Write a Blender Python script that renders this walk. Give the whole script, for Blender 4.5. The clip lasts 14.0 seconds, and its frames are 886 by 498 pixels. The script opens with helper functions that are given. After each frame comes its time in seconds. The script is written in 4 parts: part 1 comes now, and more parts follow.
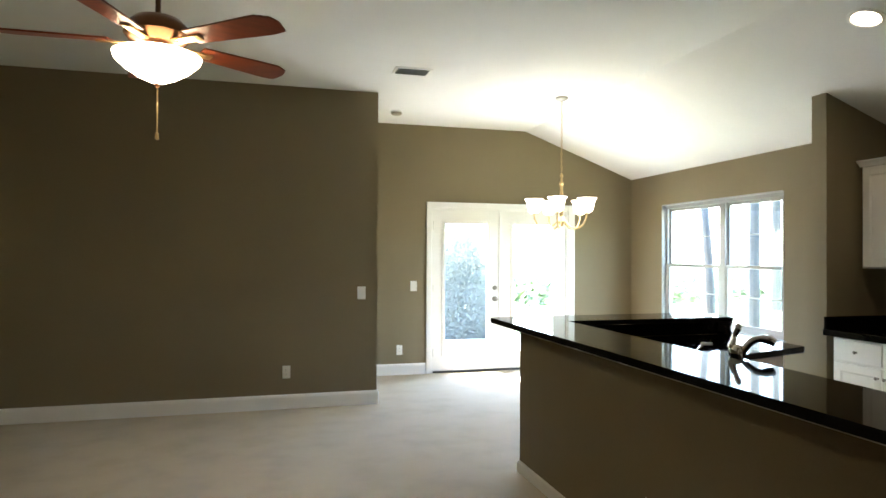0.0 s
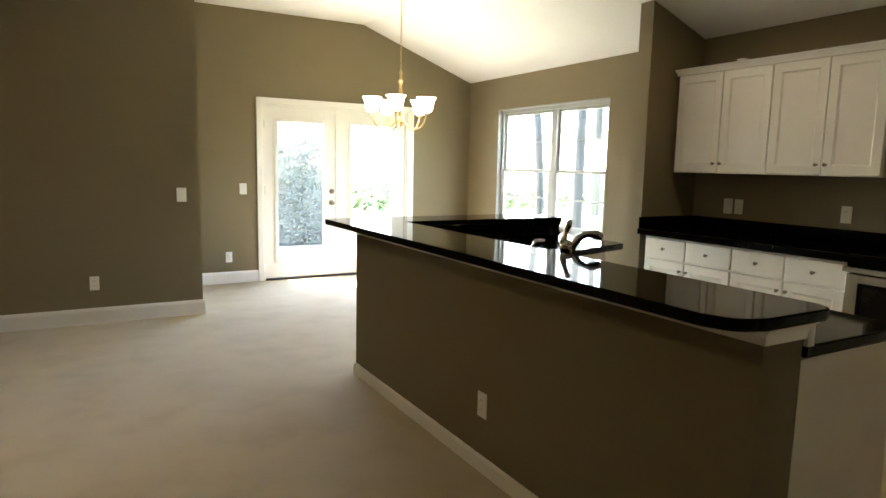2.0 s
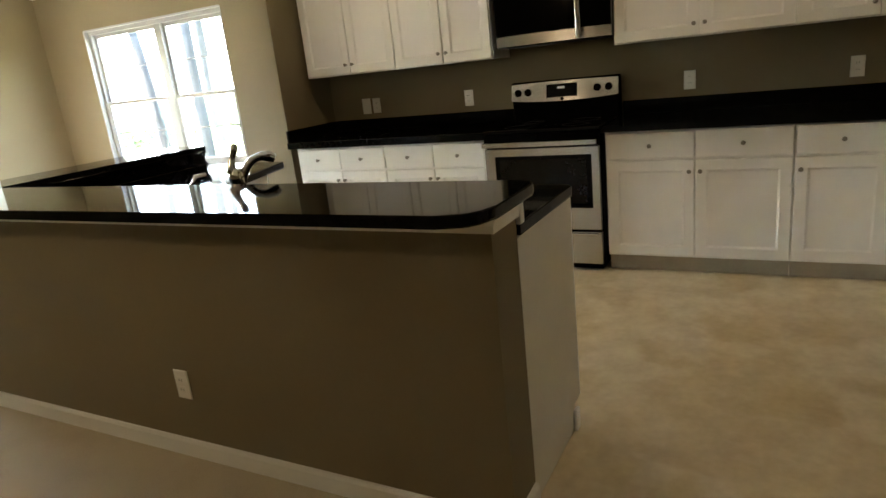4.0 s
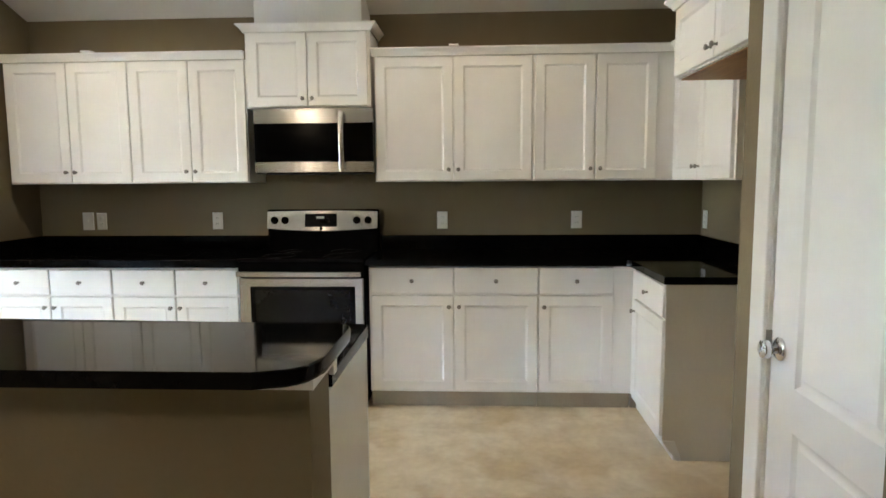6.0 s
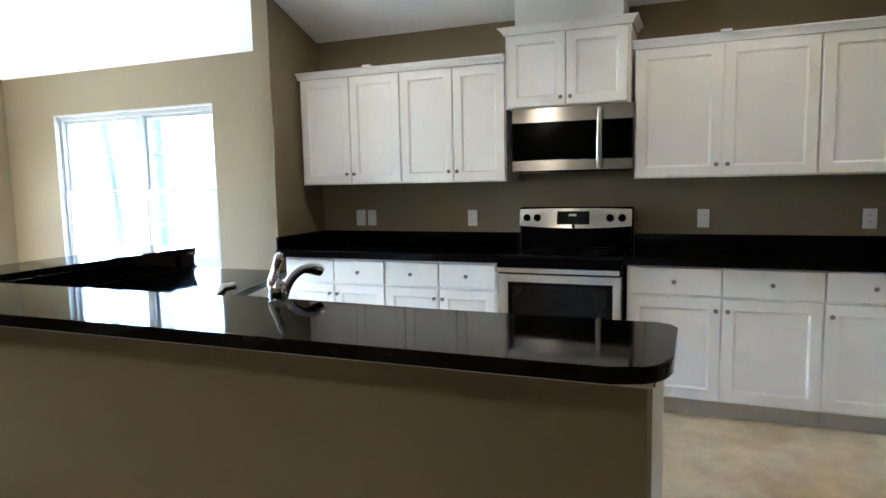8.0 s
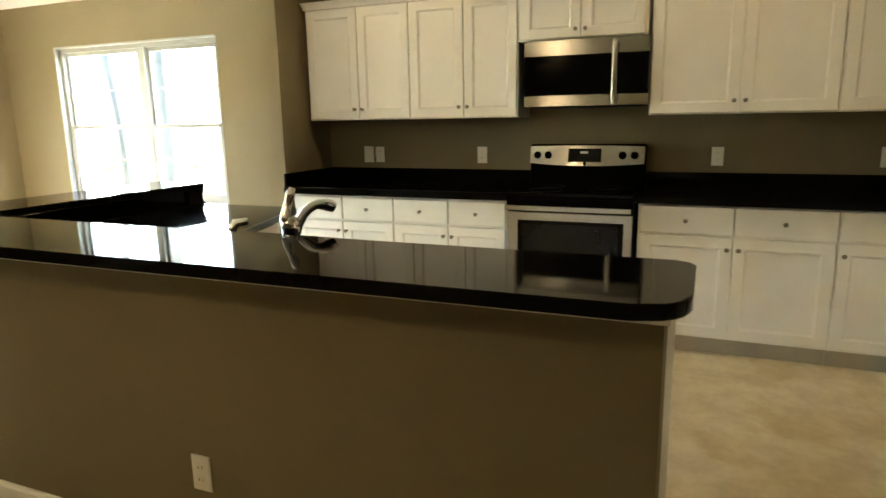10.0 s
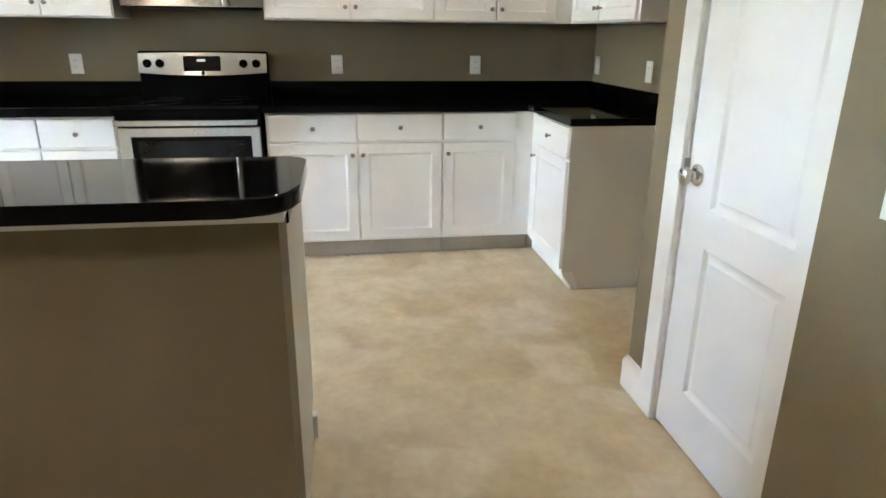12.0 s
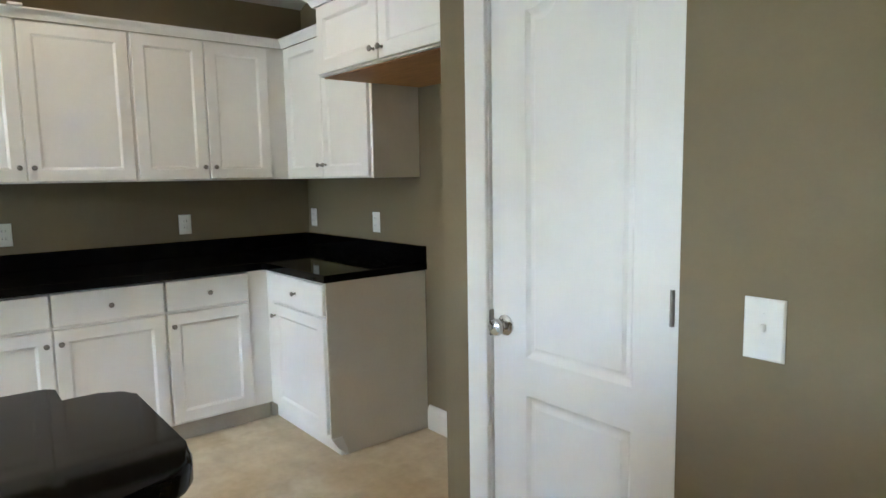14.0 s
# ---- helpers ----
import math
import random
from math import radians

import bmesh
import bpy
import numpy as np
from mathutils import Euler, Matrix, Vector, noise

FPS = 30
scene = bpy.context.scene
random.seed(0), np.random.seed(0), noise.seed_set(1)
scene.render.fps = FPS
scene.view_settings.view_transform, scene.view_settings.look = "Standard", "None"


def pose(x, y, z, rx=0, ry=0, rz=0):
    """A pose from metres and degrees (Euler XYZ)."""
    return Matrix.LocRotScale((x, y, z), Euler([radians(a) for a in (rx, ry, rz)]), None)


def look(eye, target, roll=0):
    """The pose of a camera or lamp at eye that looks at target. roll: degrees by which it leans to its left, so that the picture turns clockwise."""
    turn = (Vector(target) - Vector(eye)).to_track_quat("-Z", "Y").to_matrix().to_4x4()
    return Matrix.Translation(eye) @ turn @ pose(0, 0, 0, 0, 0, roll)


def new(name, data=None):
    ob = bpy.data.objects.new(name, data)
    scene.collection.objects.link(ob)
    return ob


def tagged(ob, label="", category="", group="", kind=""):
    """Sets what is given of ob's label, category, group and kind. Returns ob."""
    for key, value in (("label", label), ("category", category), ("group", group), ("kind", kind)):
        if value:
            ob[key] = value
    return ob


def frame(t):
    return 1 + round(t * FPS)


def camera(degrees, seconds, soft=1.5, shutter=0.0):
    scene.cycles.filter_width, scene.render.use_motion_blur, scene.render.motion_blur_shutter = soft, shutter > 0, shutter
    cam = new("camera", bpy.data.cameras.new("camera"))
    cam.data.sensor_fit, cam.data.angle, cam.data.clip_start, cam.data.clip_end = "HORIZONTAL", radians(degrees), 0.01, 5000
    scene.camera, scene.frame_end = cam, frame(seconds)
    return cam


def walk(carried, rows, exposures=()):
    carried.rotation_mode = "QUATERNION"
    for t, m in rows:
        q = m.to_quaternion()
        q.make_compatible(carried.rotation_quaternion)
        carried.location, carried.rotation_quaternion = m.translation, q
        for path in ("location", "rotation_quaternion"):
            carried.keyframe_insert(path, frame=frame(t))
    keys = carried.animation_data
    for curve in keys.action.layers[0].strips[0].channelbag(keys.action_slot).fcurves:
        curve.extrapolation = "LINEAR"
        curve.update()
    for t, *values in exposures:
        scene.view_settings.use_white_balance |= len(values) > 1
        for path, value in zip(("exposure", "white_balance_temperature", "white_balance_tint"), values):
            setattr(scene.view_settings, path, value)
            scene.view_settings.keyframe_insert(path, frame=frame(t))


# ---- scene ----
cam = camera(69.7, 14.0, 1.5, 0.12)
PATH = [
    (0, (0.42, 0.299, 1.456), (0.946, 2.229, 1.475), 0.3),
    (0.5, (0.441, 0.332, 1.436), (1.145, 2.203, 1.348), 0.2),
    (1, (0.453, 0.336, 1.421), (1.271, 2.155, 1.277), -0.1),
    (1.5, (0.453, 0.352, 1.392), (1.409, 2.097, 1.185), 1.2),
    (2, (0.516, 0.474, 1.392), (1.498, 2.196, 1.13), 1.2),
    (2.5, (0.59, 0.611, 1.406), (1.664, 2.281, 1.17), 1.4),
    (3, (0.615, 0.673, 1.37), (1.966, 2.099, 0.992), -1.6),
    (3.2, (0.616, 0.688, 1.36), (2.071, 1.983, 0.906), -2.7),
    (5.3, (0.739, 1.025, 1.362), (2.623, 1.505, 0.892), -3.3),
    (5.5, (0.797, 0.994, 1.338), (2.709, 1.371, 0.887), -1.2),
    (6, (0.762, 1.111, 1.379), (2.747, 1.217, 1.164), -0.4),
    (6.5, (0.69, 1.251, 1.406), (2.686, 1.305, 1.29), -1.5),
    (7, (0.682, 1.303, 1.394), (2.656, 1.614, 1.316), -0.2),
    (7.5, (0.692, 1.35, 1.386), (2.594, 1.947, 1.229), -0.5),
    (7.7, (0.693, 1.361, 1.382), (2.567, 2.042, 1.218), -0.8),
    (9.8, (0.687, 1.418, 1.383), (2.444, 2.289, 0.987), -1.3),
    (10, (0.698, 1.406, 1.374), (2.507, 2.157, 0.971), -1.0),
    (10.5, (0.72, 1.364, 1.351), (2.603, 1.835, 0.868), -1.5),
    (11, (0.747, 1.339, 1.326), (2.634, 1.509, 0.687), -2.7),
    (11.5, (0.753, 1.322, 1.315), (2.635, 1.216, 0.645), -0.8),
    (12, (0.778, 1.331, 1.305), (2.649, 1.033, 0.663), 0.6),
    (12.5, (0.92, 1.343, 1.32), (2.754, 0.746, 0.794), -1.6),
    (13, (1.058, 1.425, 1.346), (2.727, 0.393, 0.956), 1.1),
    (13.5, (1.126, 1.577, 1.364), (2.646, 0.321, 1.028), -1.1),
    (14, (1.141, 1.657, 1.376), (2.682, 0.403, 1.146), -1.0),
]
# exposure and white balance drift, as the camera's automatics do
EXPOSURES = [
    (0.0, 5.1, 6200, 9), (1.0, 5.0, 6600, 10), (3.2, 5.0, 7400, 11), (4.4, 5.8, 6500, 12), (5.4, 6.35, 6000, 13), (6.3, 6.25, 5450, 13), (7.7, 6.15, 5100, 13),
    (8.8, 6.05, 6000, 10), (9.8, 5.85, 7600, 5), (10.3, 5.95, 7500, 7), (11.0, 6.55, 6350, 11), (12.0, 6.75, 5300, 13), (12.6, 6.6, 5100, 14), (14.0, 6.3, 5200, 12),
]
walk(cam, [(t, look(eye, target, roll)) for t, eye, target, roll in PATH], EXPOSURES)

# ---- world, sun and large lights ----
world = bpy.data.worlds.new("world")
scene.world = world
world.use_nodes = True
wn = world.node_tree.nodes
sky = wn.new("ShaderNodeTexSky")
sky.sky_type, sky.sun_disc = "NISHITA", False
sky.sun_elevation, sky.sun_rotation = radians(63), radians(-26.6)
wn["Background"].inputs["Strength"].default_value = 0.15
world.node_tree.links.new(sky.outputs[0], wn["Background"].inputs["Color"])


def lamp(name, kind, place, power, colour, **more):
    data = bpy.data.lights.new(name, kind)
    data.energy, data.color = power, colour
    for key, value in more.items():
        if key == "size":
            data.shape, data.size, data.size_y = "RECTANGLE", value[0], value[1]
        elif key == "radius":
            data.shadow_soft_size = value
        elif key == "cone":
            data.spot_size, data.spot_blend = radians(value), 0.6
        elif key == "angle":
            data.angle = radians(value)
    ob = new(name, data)
    ob.matrix_world = place
    return ob


WARM = (1.0, 0.72, 0.40)
lamp("sun", "SUN", look((-7, 14, 31), (0, 0, 0)), 2.3, (1.0, 0.96, 0.89), angle=0.5)
# the sky's light in the window's opening and in the glass of the french doors
DAYLIGHT = (0.86, 0.95, 1.0)
lamp("window_daylight", "AREA", look((5.26, 6.235, 1.37), (4.0, 6.235, 1.37)), 0.5, DAYLIGHT, size=(1.80, 1.32))
for gx in (2.80, 3.705):
    lamp("door_daylight", "AREA", look((gx, 7.99, 1.045), (gx, 6.0, 1.045)), 0.14, DAYLIGHT, size=(0.54, 1.58))

# ---- materials ----


def material(name, colour, rough=0.5, metal=0.0, vary=0.08, scale=3.0, fine=60.0, bump=0.0, bump_scale=200.0, coat=0.0, shine=0.5, second=None, stretch=(1, 1, 1), grit=0.4):
    """A surface with broad and fine variation of its colour, and a fine relief."""
    m = bpy.data.materials.new(name)
    m.use_nodes = True
    n, l = m.node_tree.nodes, m.node_tree.links
    b = n["Principled BSDF"]
    b.inputs["Roughness"].default_value, b.inputs["Metallic"].default_value = rough, metal
    b.inputs["Coat Weight"].default_value, b.inputs["Specular IOR Level"].default_value = coat, shine
    geo, mapping = n.new("ShaderNodeNewGeometry"), n.new("ShaderNodeMapping")
    mapping.inputs["Scale"].default_value = stretch
    l.new(geo.outputs["Position"], mapping.inputs["Vector"])
    broad, grain = n.new("ShaderNodeTexNoise"), n.new("ShaderNodeTexNoise")
    broad.inputs["Scale"].default_value, broad.inputs["Detail"].default_value = scale, 4
    grain.inputs["Scale"].default_value, grain.inputs["Detail"].default_value = fine, 3
    l.new(mapping.outputs[0], broad.inputs["Vector"]), l.new(mapping.outputs[0], grain.inputs["Vector"])
    add = n.new("ShaderNodeMath")
    add.operation = "MULTIPLY_ADD"
    add.inputs[1].default_value = grit
    l.new(grain.outputs["Fac"], add.inputs[0]), l.new(broad.outputs["Fac"], add.inputs[2])
    ramp = n.new("ShaderNodeValToRGB")
    ramp.color_ramp.elements[0].position, ramp.color_ramp.elements[1].position = 0.25 + 0.5 * grit, 0.75 + 0.5 * grit
    other = second or [c * (1 - vary) for c in colour]
    ramp.color_ramp.elements[0].color = (*other, 1)
    ramp.color_ramp.elements[1].color = (*[min(1, c * (1 + vary)) for c in colour], 1)
    l.new(add.outputs[0], ramp.inputs[0]), l.new(ramp.outputs[0], b.inputs["Base Color"])
    if bump:
        tex, bn = n.new("ShaderNodeTexNoise"), n.new("ShaderNodeBump")
        tex.inputs["Scale"].default_value, tex.inputs["Detail"].default_value = bump_scale, 5
        bn.inputs["Strength"].default_value, bn.inputs["Distance"].default_value = bump, 0.004
        l.new(mapping.outputs[0], tex.inputs["Vector"]), l.new(tex.outputs["Fac"], bn.inputs["Height"])
        l.new(bn.outputs[0], b.inputs["Normal"])
    return m


def glowing(name, colour, strength):
    m = material(name, (0.85, 0.82, 0.76), 0.35, vary=0.02)
    b = m.node_tree.nodes["Principled BSDF"]
    b.inputs["Emission Color"].default_value, b.inputs["Emission Strength"].default_value = (*colour, 1), strength
    return m


def clear_glass():
    m = bpy.data.materials.new("clear_glass")
    m.use_nodes = True
    n, l = m.node_tree.nodes, m.node_tree.links
    n.remove(n["Principled BSDF"])
    glossy, clear, mix, facing = n.new("ShaderNodeBsdfGlossy"), n.new("ShaderNodeBsdfTransparent"), n.new("ShaderNodeMixShader"), n.new("ShaderNodeLayerWeight")
    curve4, gloss = n.new("ShaderNodeMath"), n.new("ShaderNodeMath")
    glossy.inputs["Roughness"].default_value = 0.02
    clear.inputs["Color"].default_value = (0.95, 0.97, 0.965, 1)
    curve4.operation, curve4.inputs[1].default_value = "POWER", 5
    gloss.operation, gloss.inputs[1].default_value, gloss.inputs[2].default_value = "MULTIPLY_ADD", 0.8, 0.04
    l.new(facing.outputs["Facing"], curve4.inputs[0]), l.new(curve4.outputs[0], gloss.inputs[0])
    l.new(gloss.outputs[0], mix.inputs[0]), l.new(clear.outputs[0], mix.inputs[1]), l.new(glossy.outputs[0], mix.inputs[2])
    l.new(mix.outputs[0], n["Material Output"].inputs["Surface"])
    return m


def patchy_vinyl():
    """Sheet vinyl printed as worn stone: soft blocky patches of cream and tan under fine clouds."""
    m = material("mottled_beige_vinyl", (0.72, 0.635, 0.47), 0.36, vary=0.05, scale=7, fine=26, bump=0.04, bump_scale=40, second=(0.60, 0.50, 0.335), grit=0.5)
    n, l = m.node_tree.nodes, m.node_tree.links
    geo, warp, bend = n.new("ShaderNodeNewGeometry"), n.new("ShaderNodeTexNoise"), n.new("ShaderNodeVectorMath")
    warp.inputs["Scale"].default_value, warp.inputs["Detail"].default_value = 5.0, 4
    bend.operation, bend.inputs[1].default_value = "MULTIPLY_ADD", (0.16, 0.16, 0.0)
    l.new(geo.outputs["Position"], warp.inputs["Vector"])
    l.new(warp.outputs["Color"], bend.inputs[0]), l.new(geo.outputs["Position"], bend.inputs[2])
    b = n["Principled BSDF"]
    base = b.inputs["Base Color"].links[0].from_socket
    for size, dark, strength in ((3.7, (0.76, 0.66, 0.47), 0.60), (8.0, (0.84, 0.78, 0.64), 0.38)):
        cells, soft, tint, mix = n.new("ShaderNodeTexVoronoi"), n.new("ShaderNodeMapRange"), n.new("ShaderNodeMath"), n.new("ShaderNodeMix")
        cells.feature, cells.distance = "SMOOTH_F1", "CHEBYCHEV"
        cells.inputs["Scale"].default_value, cells.inputs["Smoothness"].default_value = size, 0.35
        l.new(bend.outputs[0], cells.inputs["Vector"])
        soft.inputs["From Min"].default_value, soft.inputs["From Max"].default_value = 0.3, 0.85
        l.new(cells.outputs["Color"], soft.inputs["Value"])
        tint.operation, tint.inputs[1].default_value = "MULTIPLY", strength
        l.new(soft.outputs["Result"], tint.inputs[0])
        mix.data_type, mix.blend_type = "RGBA", "MULTIPLY"
        l.new(tint.outputs[0], mix.inputs["Factor"]), l.new(base, mix.inputs[6])
        mix.inputs[7].default_value = (*dark, 1)
        base = mix.outputs[2]
    l.new(base, b.inputs["Base Color"])
    return m


def brushed_steel():
    """Stainless sheet brushed from side to side, so that highlights smear upright."""
    m = material("brushed_steel", (0.54, 0.53, 0.51), 0.22, 1.0, vary=0.06, scale=8, fine=240, bump=0.04, bump_scale=240, stretch=(1, 1, 14))
    b = m.node_tree.nodes["Principled BSDF"]
    b.inputs["Anisotropic"].default_value, b.inputs["Anisotropic Rotation"].default_value = 0.85, 0.25
    return m


WALL = material("khaki_wall_paint", (0.196, 0.157, 0.088), 0.75, vary=0.05, scale=1.2, bump=0.25, bump_scale=90)
CEIL = material("white_ceiling_paint", (0.78, 0.77, 0.74), 0.85, vary=0.03, scale=1.5, bump=0.5, bump_scale=55)
TRIM = material("white_trim_paint", (0.80, 0.79, 0.76), 0.38, vary=0.02, scale=4, bump=0.04, bump_scale=60)
# White vinyl set to mid grey: the frame's backlit shade sits in this colour.
FRAME = material("shaded_white_vinyl", (0.36, 0.36, 0.355), 0.4, vary=0.02)
CABINET = material("white_cabinet_paint", (0.85, 0.84, 0.81), 0.36, vary=0.025, scale=5, bump=0.05, bump_scale=70)
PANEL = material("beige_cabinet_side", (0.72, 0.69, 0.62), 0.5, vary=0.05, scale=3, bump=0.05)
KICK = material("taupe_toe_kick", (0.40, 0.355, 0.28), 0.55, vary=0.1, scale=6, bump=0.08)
GRANITE = material("black_granite", (0.0035, 0.0034, 0.0033), 0.05, shine=0.09, vary=0.1, scale=30, fine=300, second=(0.0025, 0.0025, 0.0025))
CARPET = material("beige_carpet", (0.49, 0.42, 0.31), 0.95, vary=0.04, scale=3.2, fine=190, bump=0.35, bump_scale=260, second=(0.43, 0.365, 0.265), grit=0.9)
VINYL = patchy_vinyl()
STEEL = brushed_steel()
CHROME = material("polished_chrome", (0.62, 0.61, 0.60), 0.05, 1.0, vary=0.03)
NICKEL = material("satin_nickel", (0.30, 0.28, 0.25), 0.28, 1.0, vary=0.08, fine=200)
BLACKGLASS = material("black_glass", (0.002, 0.002, 0.002), 0.03, shine=0.12, vary=0.3)
MICROGLASS = material("smoked_door_glass", (0.002, 0.002, 0.002), 0.12, shine=0.02, vary=0.3)
BURNER = material("burner_print", (0.06, 0.06, 0.06), 0.2, shine=0.3)
OVENGLASS = material("oven_window_glass", (0.008, 0.0075, 0.006), 0.06, shine=0.22, vary=0.3)
BLACK = material("black_plastic", (0.002, 0.002, 0.002), 0.25, shine=0.04, vary=0.2, bump=0.05)
PLATE = material("white_plastic_plate", (0.80, 0.79, 0.75), 0.3, vary=0.02)
SLOT = material("dark_slot", (0.03, 0.03, 0.03), 0.6)
RAWWOOD = material("raw_plywood", (0.42, 0.22, 0.075), 0.6, vary=0.2, scale=6, fine=40, stretch=(1, 9, 1), bump=0.1)
BLADE = material("cherry_wood_blade", (0.15, 0.035, 0.014), 0.35, vary=0.25, scale=6, fine=50, stretch=(1, 6, 1))
BRONZE = material("aged_bronze", (0.10, 0.045, 0.02), 0.35, 0.9, vary=0.2)
BRASS = material("satin_brass", (0.55, 0.40, 0.20), 0.3, 0.9, vary=0.1)
BOWLGLOW = glowing("lit_frosted_bowl", (1.0, 0.80, 0.52), 0.7)
SHADEGLOW = glowing("lit_frosted_shade", (1.0, 0.90, 0.74), 0.35)
BULBGLOW = glowing("lit_lamp_lens", (1.0, 0.82, 0.58), 0.6)
DISPLAY = glowing("green_display", (0.10, 0.35, 0.25), 0.0015)
GLASS = clear_glass()
# Leaf colour lifted to pale grey so it carries the pane's glare and haze.
HAZELEAF = material("haze_grey_leaves", (0.22, 0.24, 0.225), 0.9, shine=0.1, vary=0.06, scale=1.4, fine=15, second=(0.20, 0.215, 0.20))
LEAF = material("green_foliage", (0.085, 0.13, 0.035), 0.6, vary=0.4, scale=2, fine=12, second=(0.03, 0.05, 0.015))
BARK = material("grey_bark", (0.055, 0.053, 0.052), 0.9, vary=0.3, scale=5, fine=40, bump=1.0, bump_scale=30, stretch=(1, 1, 0.25))
GRASS = material("dry_lawn", (0.16, 0.17, 0.065), 0.95, vary=0.25, scale=0.7, fine=30, bump=1.0, bump_scale=60, second=(0.08, 0.10, 0.03))
PATIO = material("grey_concrete", (0.50, 0.49, 0.46), 0.85, vary=0.12, scale=2, fine=50, bump=0.4)

# ---- building helpers ----


def mesh_of(name, bm, mat):
    me = bpy.data.meshes.new(name)
    bmesh.ops.recalc_face_normals(bm, faces=bm.faces)
    bm.to_mesh(me)
    bm.free()
    me.materials.append(mat)
    return me


def smooth(ob, degrees=40):
    ob.data.shade_smooth()
    ob.data.set_sharp_from_angle(angle=radians(degrees))
    for f in ob.data.polygons:
        if f.area > 0.006:
            f.use_smooth = False
    return ob


def part(name, bm, mat, parent=None, label=""):
    """Links a bmesh as one mesh object under a thing or a part."""
    ob = smooth(new(name, mesh_of(name, bm, mat)))
    if parent:
        ob.parent = parent
    return tagged(ob, label)


def thing(name, place, label, category, group="", kind=""):
    ob = new(name)
    ob.matrix_world = place
    return tagged(ob, label, category, group, kind)


def solid(name, bm, mat, label, category, group="", kind="", place=None):
    ob = part(name, bm, mat)
    if place:
        ob.matrix_world = place
    return tagged(ob, label, category, group, kind)


def box(bm, x0, x1, y0, y1, z0, z1, bevel=0.0, segments=2):
    """A box with worn edges, added to bm."""
    m = Matrix.LocRotScale(((x0 + x1) / 2, (y0 + y1) / 2, (z0 + z1) / 2), None, (abs(x1 - x0), abs(y1 - y0), abs(z1 - z0)))
    made = bmesh.ops.create_cube(bm, size=1, matrix=m)
    if bevel:
        edges = list({e for v in made["verts"] for e in v.link_edges})
        bmesh.ops.bevel(bm, geom=edges, offset=bevel, segments=segments, affect="EDGES", profile=0.5)
    return bm


def boxes(*rows, bevel=0.0):
    bm = bmesh.new()
    for r in rows:
        box(bm, *r, bevel=bevel)
    return bm


def prism(outline, z0, z1, bevel=0.0, segments=3):
    """An outline in plan, pulled up from z0 to z1."""
    bm = bmesh.new()
    low = [bm.verts.new((x, y, z0)) for x, y in outline]
    high = [bm.verts.new((x, y, z1)) for x, y in outline]
    bm.faces.new(low[::-1]), bm.faces.new(high)
    n = len(outline)
    for i in range(n):
        bm.faces.new((low[i], low[(i + 1) % n], high[(i + 1) % n], high[i]))
    if bevel:
        top = [e for e in bm.edges if abs(e.verts[0].co.z - e.verts[1].co.z) < 1e-6]
        bmesh.ops.bevel(bm, geom=top, offset=bevel, segments=segments, affect="EDGES", profile=0.5)
    return bm


def lathe(profile, steps=20, m=None, bm=None):
    """A profile of (radius, height) turned about the z axis."""
    bm = bm or bmesh.new()
    m = m or Matrix()
    rings = []
    for r, z in profile:
        if r < 1e-5:
            rings.append([bm.verts.new(m @ Vector((0, 0, z)))])
        else:
            rings.append([bm.verts.new(m @ Vector((r * math.cos(2 * math.pi * i / steps), r * math.sin(2 * math.pi * i / steps), z))) for i in range(steps)])
    for a, b in zip(rings, rings[1:]):
        for i in range(steps):
            j = (i + 1) % steps
            quad = [a[i % len(a)], a[j % len(a)], b[j % len(b)], b[i % len(b)]]
            quad = list(dict.fromkeys(quad))
            if len(quad) > 2:
                bm.faces.new(quad)
    return bm


def tube(points, radii, steps=10, bm=None):
    """A round bar along points; radii: one number or one for each point."""
    bm = bm or bmesh.new()
    pts = [Vector(p) for p in points]
    if not isinstance(radii, (list, tuple)):
        radii = [radii] * len(pts)
    rings = []
    for i, p in enumerate(pts):
        way = (pts[min(i + 1, len(pts) - 1)] - pts[max(i - 1, 0)]).normalized()
        side = way.orthogonal().normalized() if i == 0 else (side - way * side.dot(way)).normalized()
        up = way.cross(side)
        rings.append([bm.verts.new(p + radii[i] * (math.cos(2 * math.pi * k / steps) * side + math.sin(2 * math.pi * k / steps) * up)) for k in range(steps)])
    for a, b in zip(rings, rings[1:]):
        for i in range(steps):
            bm.faces.new((a[i], a[(i + 1) % steps], b[(i + 1) % steps], b[i]))
    bm.faces.new(rings[0][::-1]), bm.faces.new(rings[-1])
    return bm


def curve(p0, p1, p2, p3, n=10):
    """Points on a cubic from p0 to p3."""
    a, b, c, d = (Vector(p) for p in (p0, p1, p2, p3))
    return [(1 - t) ** 3 * a + 3 * t * (1 - t) ** 2 * b + 3 * t * t * (1 - t) * c + t ** 3 * d for t in [i / n for i in range(n + 1)]]


